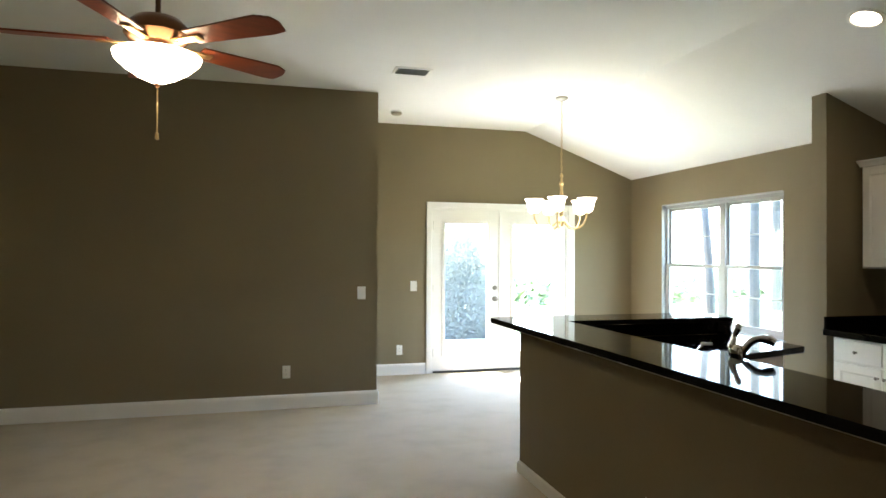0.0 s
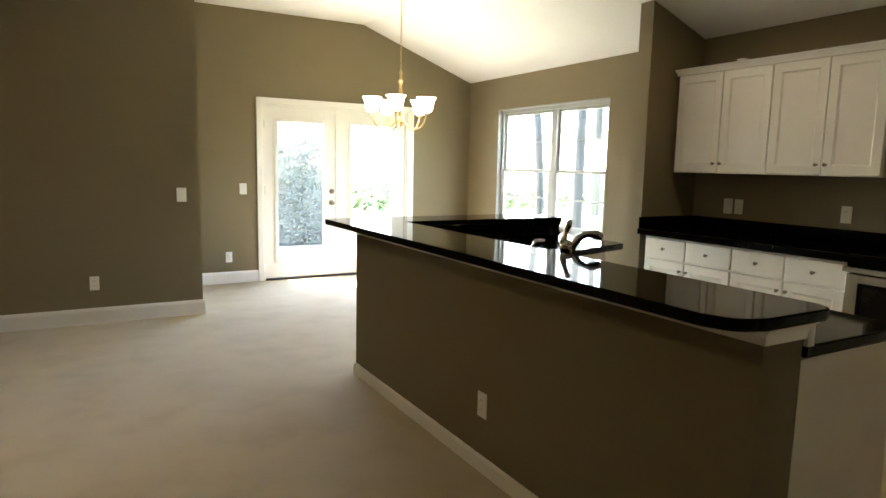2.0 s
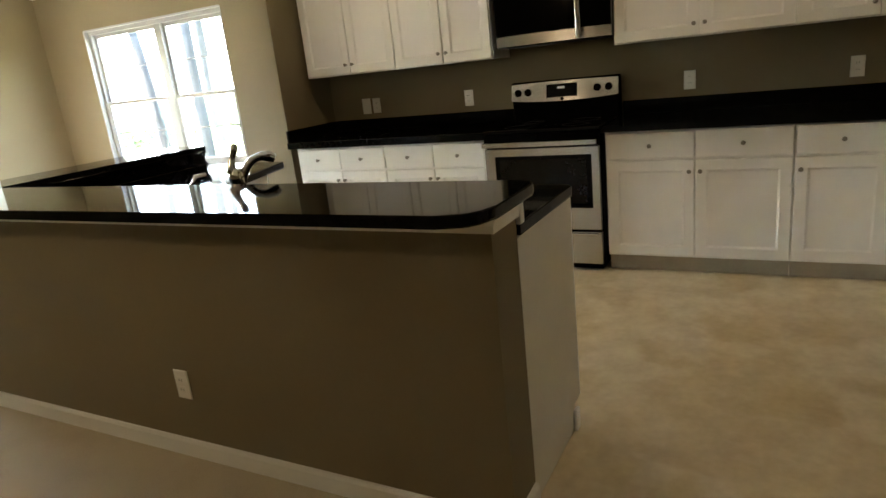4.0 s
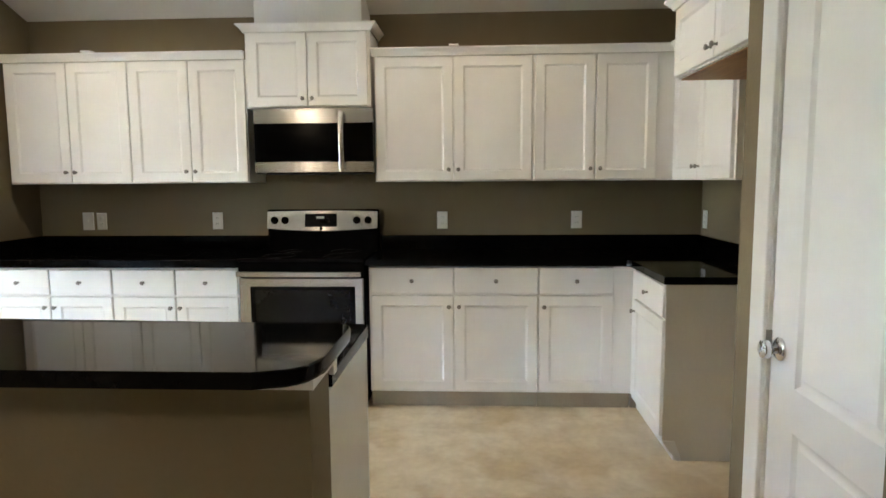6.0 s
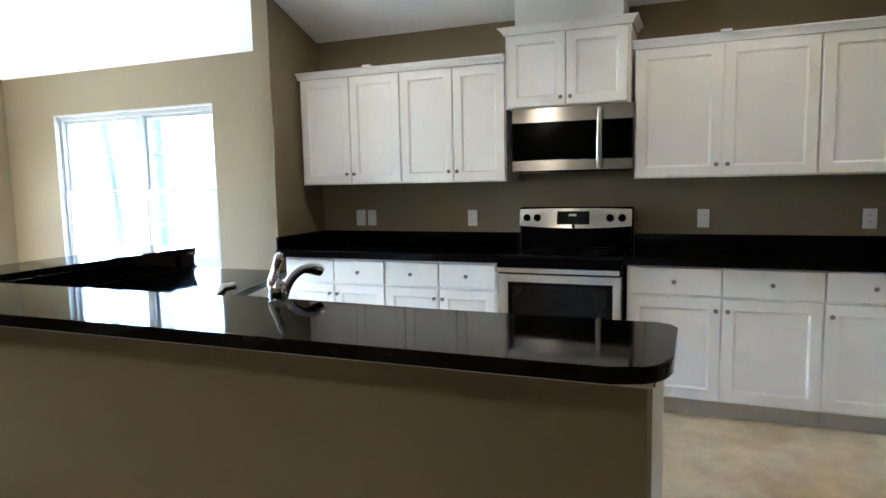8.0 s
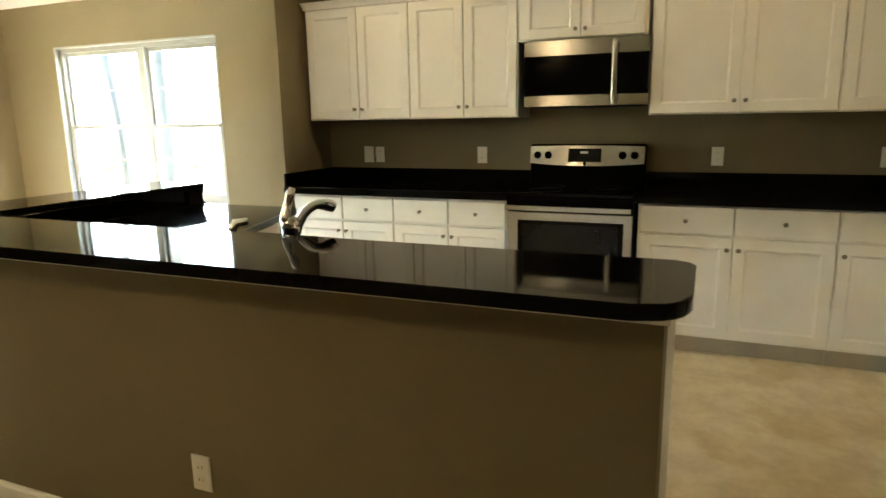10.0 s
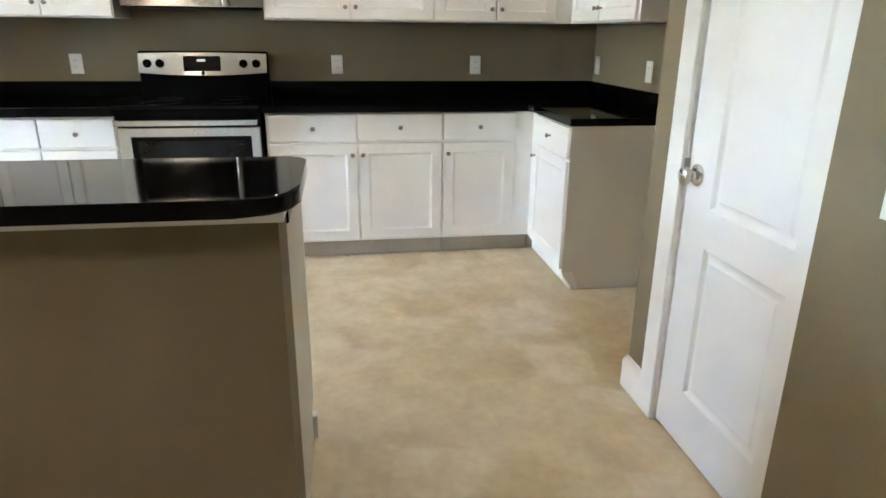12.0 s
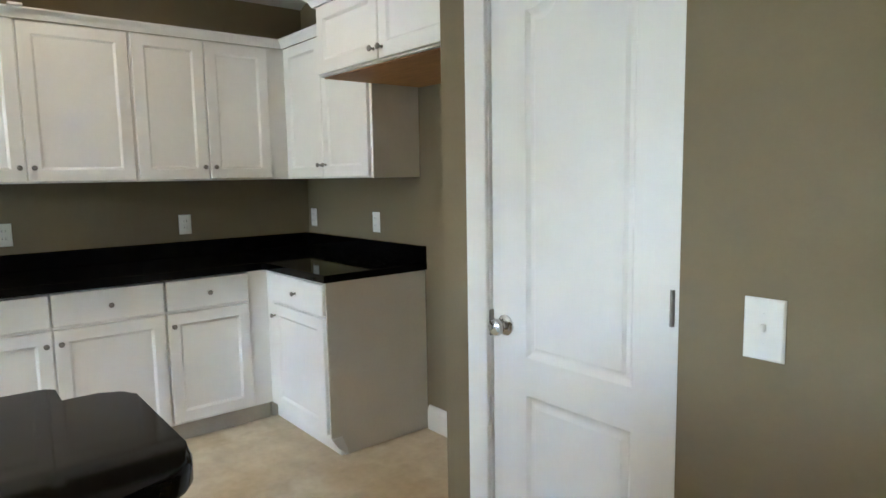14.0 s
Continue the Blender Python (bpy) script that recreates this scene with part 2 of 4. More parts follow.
def run_profile(path, profile, closed=False):
    """A moulding: profile of (out, up) along a path in plan (x, y, z); out is to the right of the way."""
    bm = bmesh.new()
    pts = [Vector(p) for p in path]
    rings = []
    n = len(pts)
    for i, p in enumerate(pts):
        a = (pts[i] - pts[i - 1]).normalized() if i or closed else None
        b = (pts[(i + 1) % n] - pts[i]).normalized() if i < n - 1 or closed else None
        a, b = a or b, b or a
        na, nb = Vector((a.y, -a.x, 0)), Vector((b.y, -b.x, 0))
        out = (na + nb) / max(0.2, 1 + na.dot(nb))
        rings.append([bm.verts.new(p + out * o + Vector((0, 0, u))) for o, u in profile])
    k = len(profile)
    for r in range(n if closed else n - 1):
        a, b = rings[r], rings[(r + 1) % n]
        for i in range(k):
            bm.faces.new((a[i], a[(i + 1) % k], b[(i + 1) % k], b[i]))
    if not closed:
        bm.faces.new(rings[0]), bm.faces.new(rings[-1][::-1])
    return bm


# ---- the large structure ----
NORTH, EAST, DEN, SOUTH_K, PANTRY = 7.90, 5.12, 6.49, -0.395, 0.27
FLAT, CREASE, LOW = 3.05, 3.58, 2.48
WEST, SOUTH = -3.3, -3.4


def ceil_at(x):
    return FLAT if x <= CREASE else FLAT - (x - CREASE) * (FLAT - LOW) / (EAST - CREASE)


def slab(bm, x0, x1, y0, y1, z0=0.0, z1=None):
    """A piece of wall; without z1 its top follows the ceiling."""
    cuts = [x0] + ([CREASE] if x0 < CREASE < x1 else []) + [x1]
    for a, b in zip(cuts, cuts[1:]):
        ta, tb = (z1, z1) if z1 is not None else (ceil_at(a), ceil_at(b))
        v = [bm.verts.new(p) for p in ((a, y0, z0), (b, y0, z0), (b, y1, z0), (a, y1, z0), (a, y0, ta), (b, y0, tb), (b, y1, tb), (a, y1, ta))]
        for f in ((3, 2, 1, 0), (4, 5, 6, 7), (0, 1, 5, 4), (1, 2, 6, 5), (2, 3, 7, 6), (3, 0, 4, 7)):
            bm.faces.new([v[i] for i in f])
    return bm


def wall(name, label, *pieces):
    bm = bmesh.new()
    for p in pieces:
        slab(bm, *p)
    return solid(name, bm, WALL, label, "wall", kind="structure")


T = 0.14
DX0, DX1, DTOP = 2.345, 4.185, 2.045
WY0, WY1, WZ0, WZ1 = 5.27, 7.20, 0.66, 2.085
wall("wall_north", "khaki painted wall around the white french doors", (1.44, DX0, NORTH, NORTH + T), (DX0, DX1, NORTH, NORTH + T, DTOP), (DX1, EAST + T, NORTH, NORTH + T))
wall("wall_east", "khaki painted wall behind kitchen and breakfast nook", (EAST, EAST + T, SOUTH_K - T, WY0, 0, LOW + 0.1), (EAST, EAST + T, WY0, WY1, 0, WZ0), (EAST, EAST + T, WY0, WY1, WZ1, LOW + 0.1), (EAST, EAST + T, WY1, NORTH, 0, LOW + 0.1))
wall("wall_den", "dark khaki painted living room wall", (WEST, 1.44, DEN, DEN + T), (1.44 - T, 1.44, DEN + T, NORTH + T))
wall("wall_fin", "khaki stub wall between kitchen and breakfast nook", (4.50, EAST, 4.195, 4.33))
wall("wall_kitchen_south", "khaki wall at the refrigerator space", (2.84, EAST, SOUTH_K - T, SOUTH_K))
wall("wall_alcove", "khaki side wall of the refrigerator space", (2.84 - T, 2.84, SOUTH_K - T, PANTRY))
wall("wall_pantry", "khaki painted wall beside the pantry door", (2.61, 2.84 - T, PANTRY - 0.12, PANTRY), (1.90, 2.61, PANTRY - 0.12, PANTRY, 2.045))
wall("wall_switch", "khaki painted wall with the light switch", (1.40, 1.88, PANTRY - 0.12, 0.39))
wall("wall_hall", "plain khaki wall closing the pantry side", (1.40, 1.40 + T, SOUTH, PANTRY - 0.12))
wall("wall_west", "plain khaki living room wall", (WEST - T, WEST, SOUTH - T, DEN + T))
wall("wall_south", "plain khaki living room wall", (WEST, 1.40 + T, SOUTH - T, SOUTH))
wall("wall_closet", "plain wall closing the pantry", (1.40 + T, 2.84 - T, SOUTH_K - T - 0.4, SOUTH_K - T))

bm = bmesh.new()
for a, b in ((WEST - T, CREASE), (CREASE, EAST + T)):
    za, zb = ceil_at(a), ceil_at(b)
    v = [bm.verts.new(p) for p in ((a, SOUTH - T, za), (b, SOUTH - T, zb), (b, NORTH + T, zb), (a, NORTH + T, za), (a, SOUTH - T, za + 0.15), (b, SOUTH - T, zb + 0.15), (b, NORTH + T, zb + 0.15), (a, NORTH + T, za + 0.15))]
    for f in ((3, 2, 1, 0), (4, 5, 6, 7), (0, 1, 5, 4), (1, 2, 6, 5), (2, 3, 7, 6), (3, 0, 4, 7)):
        bm.faces.new([v[i] for i in f])
solid("ceiling", bm, CEIL, "white vaulted ceiling with a sloping side", "ceiling", kind="structure")

KX = 2.10
solid("floor_carpet", boxes((WEST - T, EAST + T, 4.20, NORTH, -0.1, 0.0), (WEST - T, KX, SOUTH - T, 4.20, -0.1, 0.0)), CARPET, "beige cut-pile carpet", "carpet", kind="structure")
solid("floor_kitchen", boxes((KX, EAST + T, SOUTH_K - T - 0.4, 4.20, -0.1, -0.002)), VINYL, "mottled beige vinyl kitchen floor", "floor", kind="structure")

BASE = [(0, 0), (0.016, 0), (0.016, 0.106), (0.012, 0.119), (0.006, 0.130), (0, 0.134)]


def baseboard(*path):
    pts = [(x, y, 0.0) for x, y in path]
    solid("baseboard", run_profile(pts, BASE), TRIM, "white moulded baseboard along the wall", "baseboard", kind="structure")


baseboard((WEST, DEN), (1.44, DEN), (1.44, NORTH), (DX0 - 0.07, NORTH))
baseboard((DX1 + 0.09, NORTH), (EAST, NORTH), (EAST, 4.33), (4.50, 4.33), (4.50, 4.195))
baseboard((3.80, SOUTH_K), (2.84, SOUTH_K), (2.84, PANTRY), (2.7015, PANTRY))
baseboard((1.88, 0.39), (1.40, 0.39), (1.40, SOUTH), (WEST, SOUTH), (WEST, DEN))

# ---- doors and windows ----


def lever_set(parent, x, z, y, face):
    """A door knob on a rose, standing out along y."""
    m = Matrix.Translation((x, y, z)) @ Matrix.Rotation(radians(-90 * face), 4, "X")
    return part("knob", lathe([(0, 0), (0.033, 0), (0.033, 0.005), (0.028, 0.010), (0.013, 0.013), (0.011, 0.022), (0.016, 0.027), (0.025, 0.034), (0.028, 0.043), (0.025, 0.052), (0.016, 0.057), (0, 0.058)], 24, m), CHROME if face > 0 else NICKEL, parent, "rounded metal door knob")


def ring_panel(bm, x0, x1, z0, z1, y, face, arch=0.0, inset=0.035, depth=0.010, field=0.006):
    """A moulded raised panel: a sloping groove and a raised field; arch lifts the top's middle."""
    def outline(d, lift):
        pts = [(x0 + d, z0 + d), (x1 - d, z0 + d)]
        k = 10 if arch else 1
        for i in range(k + 1):
            t = i / k
            x = x1 - d + (x0 - x1 + 2 * d) * t
            s = min(1.0, max(0.0, (min(t, 1 - t) - 0.12) / 0.30))
            pts.append((x, z1 - d + lift * (s * s * (3 - 2 * s))))
        return pts
    levels = [(0, 0), (0.012, -depth), (inset * 0.7, -depth), (inset, -depth + field)]
    rings = [[bm.verts.new((x, y + face * o, z)) for x, z in outline(d, arch)] for d, o in levels]
    n = len(rings[0])
    for a, b in zip(rings, rings[1:]):
        for i in range(n):
            bm.faces.new((a[i], a[(i + 1) % n], b[(i + 1) % n], b[i]))
    bm.faces.new(rings[-1])
    return rings[0]


def pantry_door():
    """A white moulded two-panel door with an arched upper panel, shut, hinged at its low-x side."""
    d = thing("door_1", pose(0, 0, 0), "white two-panel interior pantry door, shut", "door", kind="structure")
    x0, x1, y = 1.953, 2.601, PANTRY - 0.006
    bm = bmesh.new()
    box(bm, x0, x1, y - 0.035, y - 0.012, 0.012, 2.03)
    a = ring_panel(bm, 2.082, 2.458, 0.200, 0.695, y, 1)
    b = ring_panel(bm, 2.082, 2.458, 0.816, 1.846, y, 1, arch=0.09)
    # the face round the two panels
    def v(x, z):
        return bm.verts.new((x, y, z))
    bm.faces.new((v(x0, 0.012), v(2.082, 0.012), v(2.082, 2.03), v(x0, 2.03)))
    bm.faces.new((v(2.458, 0.012), v(x1, 0.012), v(x1, 2.03), v(2.458, 2.03)))
    bm.faces.new((v(2.082, 0.012), v(2.458, 0.012), v(2.458, 0.200), v(2.082, 0.200)))
    bm.faces.new((v(2.082, 0.695), v(2.458, 0.695), v(2.458, 0.816), v(2.082, 0.816)))
    top = [v(2.458, 2.03), v(2.082, 2.03)]
    bm.faces.new(top + [v(p.co.x, p.co.z) for p in b[2:][::-1]])
    for q in ((x0, x0), (x1, x1)):
        bm.faces.new((v(q[0], 0.012), v(q[0], 2.03), bm.verts.new((q[0], y - 0.02, 2.03)), bm.verts.new((q[0], y - 0.02, 0.012))))
    bm.faces.new((v(x0, 0.012), v(x1, 0.012), bm.verts.new((x1, y - 0.02, 0.012)), bm.verts.new((x0, y - 0.02, 0.012))))
    leaf = part("door_leaf", bm, TRIM, d)
    lever_set(leaf, 2.545, 0.903, y, 1)
    for z in (0.26, 1.045, 1.82):
        part("hinge", tube([(1.969, y + 0.004, z - 0.045), (1.969, y + 0.004, z + 0.045)], 0.006, 10), NICKEL, leaf, "satin metal hinge")
    part("jamb", boxes((2.604, 2.622, PANTRY - 0.12, PANTRY + 0.004, 0, 2.045), (1.885, 1.947, PANTRY - 0.12, PANTRY - 0.01, 0, 2.045), (1.947, 2.604, PANTRY - 0.12, PANTRY + 0.004, 2.033, 2.049)), TRIM, d)
    part("casing", boxes((2.608, 2.7015, PANTRY, PANTRY + 0.018, 0, 2.11), (1.89, 2.608, PANTRY, PANTRY + 0.018, 2.049, 2.11), bevel=0.005), TRIM, d)
    part("strike_plate", boxes((2.5985, 2.6035, y - 0.002, y + 0.016, 0.862, 0.946)), NICKEL, d, "metal strike plate")


def french_doors():
    """Two glazed doors that share one casing; the second leaf carries no handle."""
    d = thing("door_2", pose(0, 0, 0), "white french doors with full glass panes, shut", "door", kind="structure")
    w = 0.066
    y = NORTH + 0.02
    part("casing", boxes((DX0 - w, DX0, NORTH - 0.018, NORTH, 0, DTOP + w), (DX1, DX1 + w + 0.025, NORTH - 0.018, NORTH, 0, DTOP + w), (DX0, DX1, NORTH - 0.018, NORTH, DTOP, DTOP + w), bevel=0.004), TRIM, d)
    part("jamb", boxes((DX0, DX0 + 0.02, NORTH, NORTH + T, 0, DTOP), (DX1 - 0.02, DX1, NORTH, NORTH + T, 0, DTOP), (DX0 + 0.02, DX1 - 0.02, NORTH, NORTH + T, DTOP - 0.02, DTOP)), TRIM, d)
    part("threshold", boxes((DX0 + 0.02, DX1 - 0.02, NORTH - 0.01, NORTH + T, 0, 0.018), bevel=0.004), SLOT, d, "dark metal threshold")
    mid = 3.252
    for x0, x1, g0, g1, first in ((DX0 + 0.023, mid - 0.008, 2.515, 3.085, True), (mid + 0.008, DX1 - 0.023, 3.425, 3.985, False)):
        z0, z1, gz0, gz1 = 0.022, DTOP - 0.023, 0.235, 1.855
        leaf = part("door_leaf", boxes((x0, g0, y, y + 0.044, z0, z1), (g1, x1, y, y + 0.044, z0, z1), (g0, g1, y, y + 0.044, z0, gz0), (g0, g1, y, y + 0.044, gz1, z1)), TRIM, d)
        b = 0.032
        part("glazing_bead", boxes((g0 - b, g0 + 0.008, y - 0.012, y, gz0 - b, gz1 + b), (g1 - 0.008, g1 + b, y - 0.012, y, gz0 - b, gz1 + b), (g0 + 0.008, g1 - 0.008, y - 0.012, y, gz0 - b, gz0 + 0.008), (g0 + 0.008, g1 - 0.008, y - 0.012, y, gz1 - 0.008, gz1 + b), bevel=0.004), TRIM, leaf)
        pane = part("pane", boxes((g0, g1, y + 0.018, y + 0.024, gz0, gz1)), GLASS, leaf, "clear glass pane")
        pane.visible_shadow = False
        if first:
            lever_set(leaf, x1 - 0.065, 0.905, y, -1)
            m = Matrix.Translation((x1 - 0.065, y, 1.045)) @ Matrix.Rotation(radians(90), 4, "X")
            part("deadbolt", lathe([(0, 0), (0.03, 0), (0.03, 0.008), (0.022, 0.016), (0.0, 0.018)], 20, m), NICKEL, leaf, "round metal deadbolt")
    part("astragal", boxes((mid - 0.022, mid + 0.012, y - 0.014, y - 0.001, 0.02, DTOP - 0.025), bevel=0.004), TRIM, d)
    for z in (0.25, 1.05, 1.82):
        part("hinge", tube([(DX0 + 0.022, y - 0.006, z - 0.05), (DX0 + 0.022, y - 0.006, z + 0.05)], 0.007, 8), NICKEL, d)


def nook_window():
    """A twin single-hung window with thin bars in its sashes."""
    w = thing("window_1", pose(0, 0, 0), "white twin single-hung window with grid bars", "window", kind="structure")
    x0, x1 = EAST + 0.045, EAST + 0.115
    mid = 6.17
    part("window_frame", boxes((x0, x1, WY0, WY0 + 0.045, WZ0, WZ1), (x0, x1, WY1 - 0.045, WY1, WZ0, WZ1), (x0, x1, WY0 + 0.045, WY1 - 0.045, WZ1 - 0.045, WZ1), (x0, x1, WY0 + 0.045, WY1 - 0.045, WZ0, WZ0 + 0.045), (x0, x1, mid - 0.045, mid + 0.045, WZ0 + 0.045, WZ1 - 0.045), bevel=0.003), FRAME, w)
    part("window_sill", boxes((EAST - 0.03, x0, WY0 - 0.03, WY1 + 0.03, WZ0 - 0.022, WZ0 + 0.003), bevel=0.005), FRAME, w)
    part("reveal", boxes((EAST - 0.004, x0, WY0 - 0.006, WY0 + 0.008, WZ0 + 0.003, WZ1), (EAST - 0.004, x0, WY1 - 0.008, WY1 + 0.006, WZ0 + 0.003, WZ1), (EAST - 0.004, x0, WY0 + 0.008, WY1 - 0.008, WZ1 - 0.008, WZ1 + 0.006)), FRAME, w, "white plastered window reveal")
    rail = 1.345
    for a, b in ((WY0 + 0.045, mid - 0.045), (mid + 0.045, WY1 - 0.045)):
        for z0, z1, x in ((WZ0 + 0.045, rail + 0.018, x0 + 0.006), (rail - 0.018, WZ1 - 0.045, x0 + 0.034)):
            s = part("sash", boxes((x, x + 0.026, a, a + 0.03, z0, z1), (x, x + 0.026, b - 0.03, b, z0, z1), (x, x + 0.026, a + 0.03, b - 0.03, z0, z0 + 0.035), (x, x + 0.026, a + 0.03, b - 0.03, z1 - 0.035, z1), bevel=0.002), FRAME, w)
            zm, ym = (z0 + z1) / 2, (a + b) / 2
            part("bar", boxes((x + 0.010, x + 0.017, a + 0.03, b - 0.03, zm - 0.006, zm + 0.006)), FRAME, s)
            pane = part("pane", boxes((x + 0.018, x + 0.022, a + 0.03, b - 0.03, z0 + 0.035, z1 - 0.035)), GLASS, s, "clear glass pane")
            pane.visible_shadow = False


pantry_door()
french_doors()
nook_window()

# ---- kitchen cabinets ----


def shaker(w, h, stile=0.058, t=0.019, recess=0.009):
    """A shaker front: x 0..w, z 0..h, its face at y = -t."""
    bm = bmesh.new()
    e = 0.003
    levels = [(0, 0), (0, -t + e), (e, -t), (stile, -t), (stile + 0.012, -t + recess)]
    rings = [[bm.verts.new((x, y, z)) for x, z in ((d, d), (w - d, d), (w - d, h - d), (d, h - d))] for d, y in levels]
    for a, b in zip(rings, rings[1:]):
        for i in range(4):
            bm.faces.new((a[i], a[(i + 1) % 4], b[(i + 1) % 4], b[i]))
    bm.faces.new(rings[-1]), bm.faces.new(rings[0][::-1])
    return bm


def slab_front(w, h, t=0.019):
    bm = bmesh.new()
    e = 0.004
    levels = [(0, 0), (0, -t + e), (e, -t)]
    rings = [[bm.verts.new((x, y, z)) for x, z in ((d, d), (w - d, d), (w - d, h - d), (d, h - d))] for d, y in levels]
    for a, b in zip(rings, rings[1:]):
        for i in range(4):
            bm.faces.new((a[i], a[(i + 1) % 4], b[(i + 1) % 4], b[i]))
    bm.faces.new(rings[-1]), bm.faces.new(rings[0][::-1])
    return bm


KNOB = None


def knob_on(parent, x, z):
    """A small round cabinet knob on a front."""
    global KNOB
    if KNOB is None:
        m = Matrix.Rotation(radians(90), 4, "X")
        KNOB = mesh_of("knob", lathe([(0, 0), (0.0075, 0), (0.005, 0.004), (0.0045, 0.011), (0.008, 0.015), (0.0118, 0.019), (0.0128, 0.023), (0.010, 0.027), (0, 0.029)], 14, m), NICKEL)
        KNOB.shade_smooth()
    ob = new("knob", KNOB)
    ob.parent = parent
    ob.location = (x, -0.019, z)
    return ob


def front(parent, name, x, z, w, h, y, knob=None, flat=False, gap=0.0038):
    ob = part(name, slab_front(w - 2 * gap, h - 2 * gap) if flat else shaker(w - 2 * gap, h - 2 * gap), CABINET, parent)
    ob.location = (x + gap, y, z + gap)
    if knob:
        knob_on(ob, knob[0] - x - gap, knob[1] - z - gap)
    return ob


def base_cabinet(place, w, cells, label, depth=0.60, end=None, toe=True, drop=0.0):
    """A base unit: x 0..w, back at y 0, front at y -depth. cells: (x0, x1, side of the door's knob)."""
    c = thing("base_cabinet", place, label, "cabinet", "kitchen base cabinets")
    part("body", boxes((0, w, -depth, -0.002, 0.100, 0.874 - 0.8 * drop)), PANEL if end else CABINET, c)
    part("face_frame", boxes((0, w, -depth - 0.004, -depth, 0.100, 0.874 - 0.8 * drop)), CABINET, c)
    if toe:
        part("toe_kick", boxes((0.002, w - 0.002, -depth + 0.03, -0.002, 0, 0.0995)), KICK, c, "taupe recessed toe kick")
    for a, b, side in cells:
        front(c, "drawer", a, 0.705 - drop, b - a, 0.162, -depth - 0.004, ((a + b) / 2, 0.785 - drop), True)
        front(c, "door", a, 0.108, b - a, 0.590 - drop, -depth - 0.004, (a + 0.030 if side == "l" else b - 0.030, 0.630 - drop))
    return c


def wall_cabinet(place, w, cells, z0, z1, label, depth=0.31, knob_up=0.075, name="wall_cabinet", under=None):
    c = thing(name, place, label, "cabinet", "kitchen wall cabinets")
    part("body", boxes((0, w, -depth, -0.002, z0, z1)), CABINET, c)
    part("face_frame", boxes((0, w, -depth - 0.004, -depth, z0, z1)), CABINET, c)
    for a, b, side in cells:
        front(c, "door", a, z0 + 0.004, b - a, z1 - z0 - 0.006, -depth - 0.004, (a + 0.030 if side == "l" else b - 0.030, z0 + knob_up))
    if under:
        part("underside", boxes((0.012, w - 0.012, -depth + 0.012, -0.01, z0 - 0.006, z0 - 0.001)), under, c, "raw orange plywood underside")
    return c


CROWN = [(0, 0), (0.006, 0), (0.009, 0.008), (0.018, 0.022), (0.032, 0.035), (0.038, 0.041), (0.038, 0.048), (0, 0.048)]
E90 = -90
WALLX = EAST
# left run, between stub wall and range
base_cabinet(pose(WALLX, 4.145, 0, 0, 0, E90), 0.803, [(0.010, 0.406, "r"), (0.406, 0.801, "l")], "white base cabinet with two drawers and two doors", drop=0.015)
base_cabinet(pose(WALLX, 3.341, 0, 0, 0, E90), 0.790, [(0.002, 0.396, "r"), (0.396, 0.786, "l")], "white base cabinet beside the range", drop=0.015)
# right run
base_cabinet(pose(WALLX, 1.758, 0, 0, 0, E90), 1.010, [(0.010, 0.511, "r"), (0.511, 1.010, "l")], "white base cabinet with two drawers and two doors")
base_cabinet(pose(WALLX, 0.747, 0, 0, 0, E90), 0.553, [(0.002, 0.442, "l")], "white corner base cabinet with one drawer and door")
# return along the south wall
c = base_cabinet(pose(4.5165, SOUTH_K, 0, 0, 0, 180), 0.694, [(0.104, 0.674, "l")], "white base cabinet beside the refrigerator space", 0.585, toe=False)


def side_profile(x0, x1, outline, across=False):
    """A board cut to an outline in y and z, from x0 to x1; across: in x and z, from y = x0 to x1."""
    bm2 = bmesh.new()
    a = [bm2.verts.new((y, x0, z) if across else (x0, y, z)) for y, z in outline]
    b = [bm2.verts.new((y, x1, z) if across else (x1, y, z)) for y, z in outline]
    bm2.faces.new(a), bm2.faces.new(b[::-1])
    for i in range(len(a)):
        k = (i + 1) % len(a)
        bm2.faces.new((a[i], b[i], b[k], a[k]))
    bmesh.ops.recalc_face_normals(bm2, faces=bm2.faces)
    return bm2


bm = side_profile(0.6945, 0.700, [(-0.600, 0.8745), (-0.600, 0.101), (-0.540, 0.101), (-0.512, 0.030), (-0.506, 0.0), (-0.002, 0.0), (-0.002, 0.8745)])
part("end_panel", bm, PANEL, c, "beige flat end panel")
part("toe_board", side_profile(-0.030, 0.694, [(-0.545, 0.0), (-0.545, 0.0985), (-0.5, 0.0985), (-0.5, 0.0)]), CABINET, c, "white recessed toe board")
part("end_foot", side_profile(0.6945, 0.704, [(-0.600, 0.0995), (-0.588, 0.078), (-0.560, 0.040), (-0.535, 0.018), (-0.528, 0.0), (-0.5065, 0.0), (-0.5125, 0.030), (-0.5405, 0.0995)]), CABINET, c)
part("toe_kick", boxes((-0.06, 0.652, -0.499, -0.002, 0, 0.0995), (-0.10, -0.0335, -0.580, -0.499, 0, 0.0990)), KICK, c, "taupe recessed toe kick")

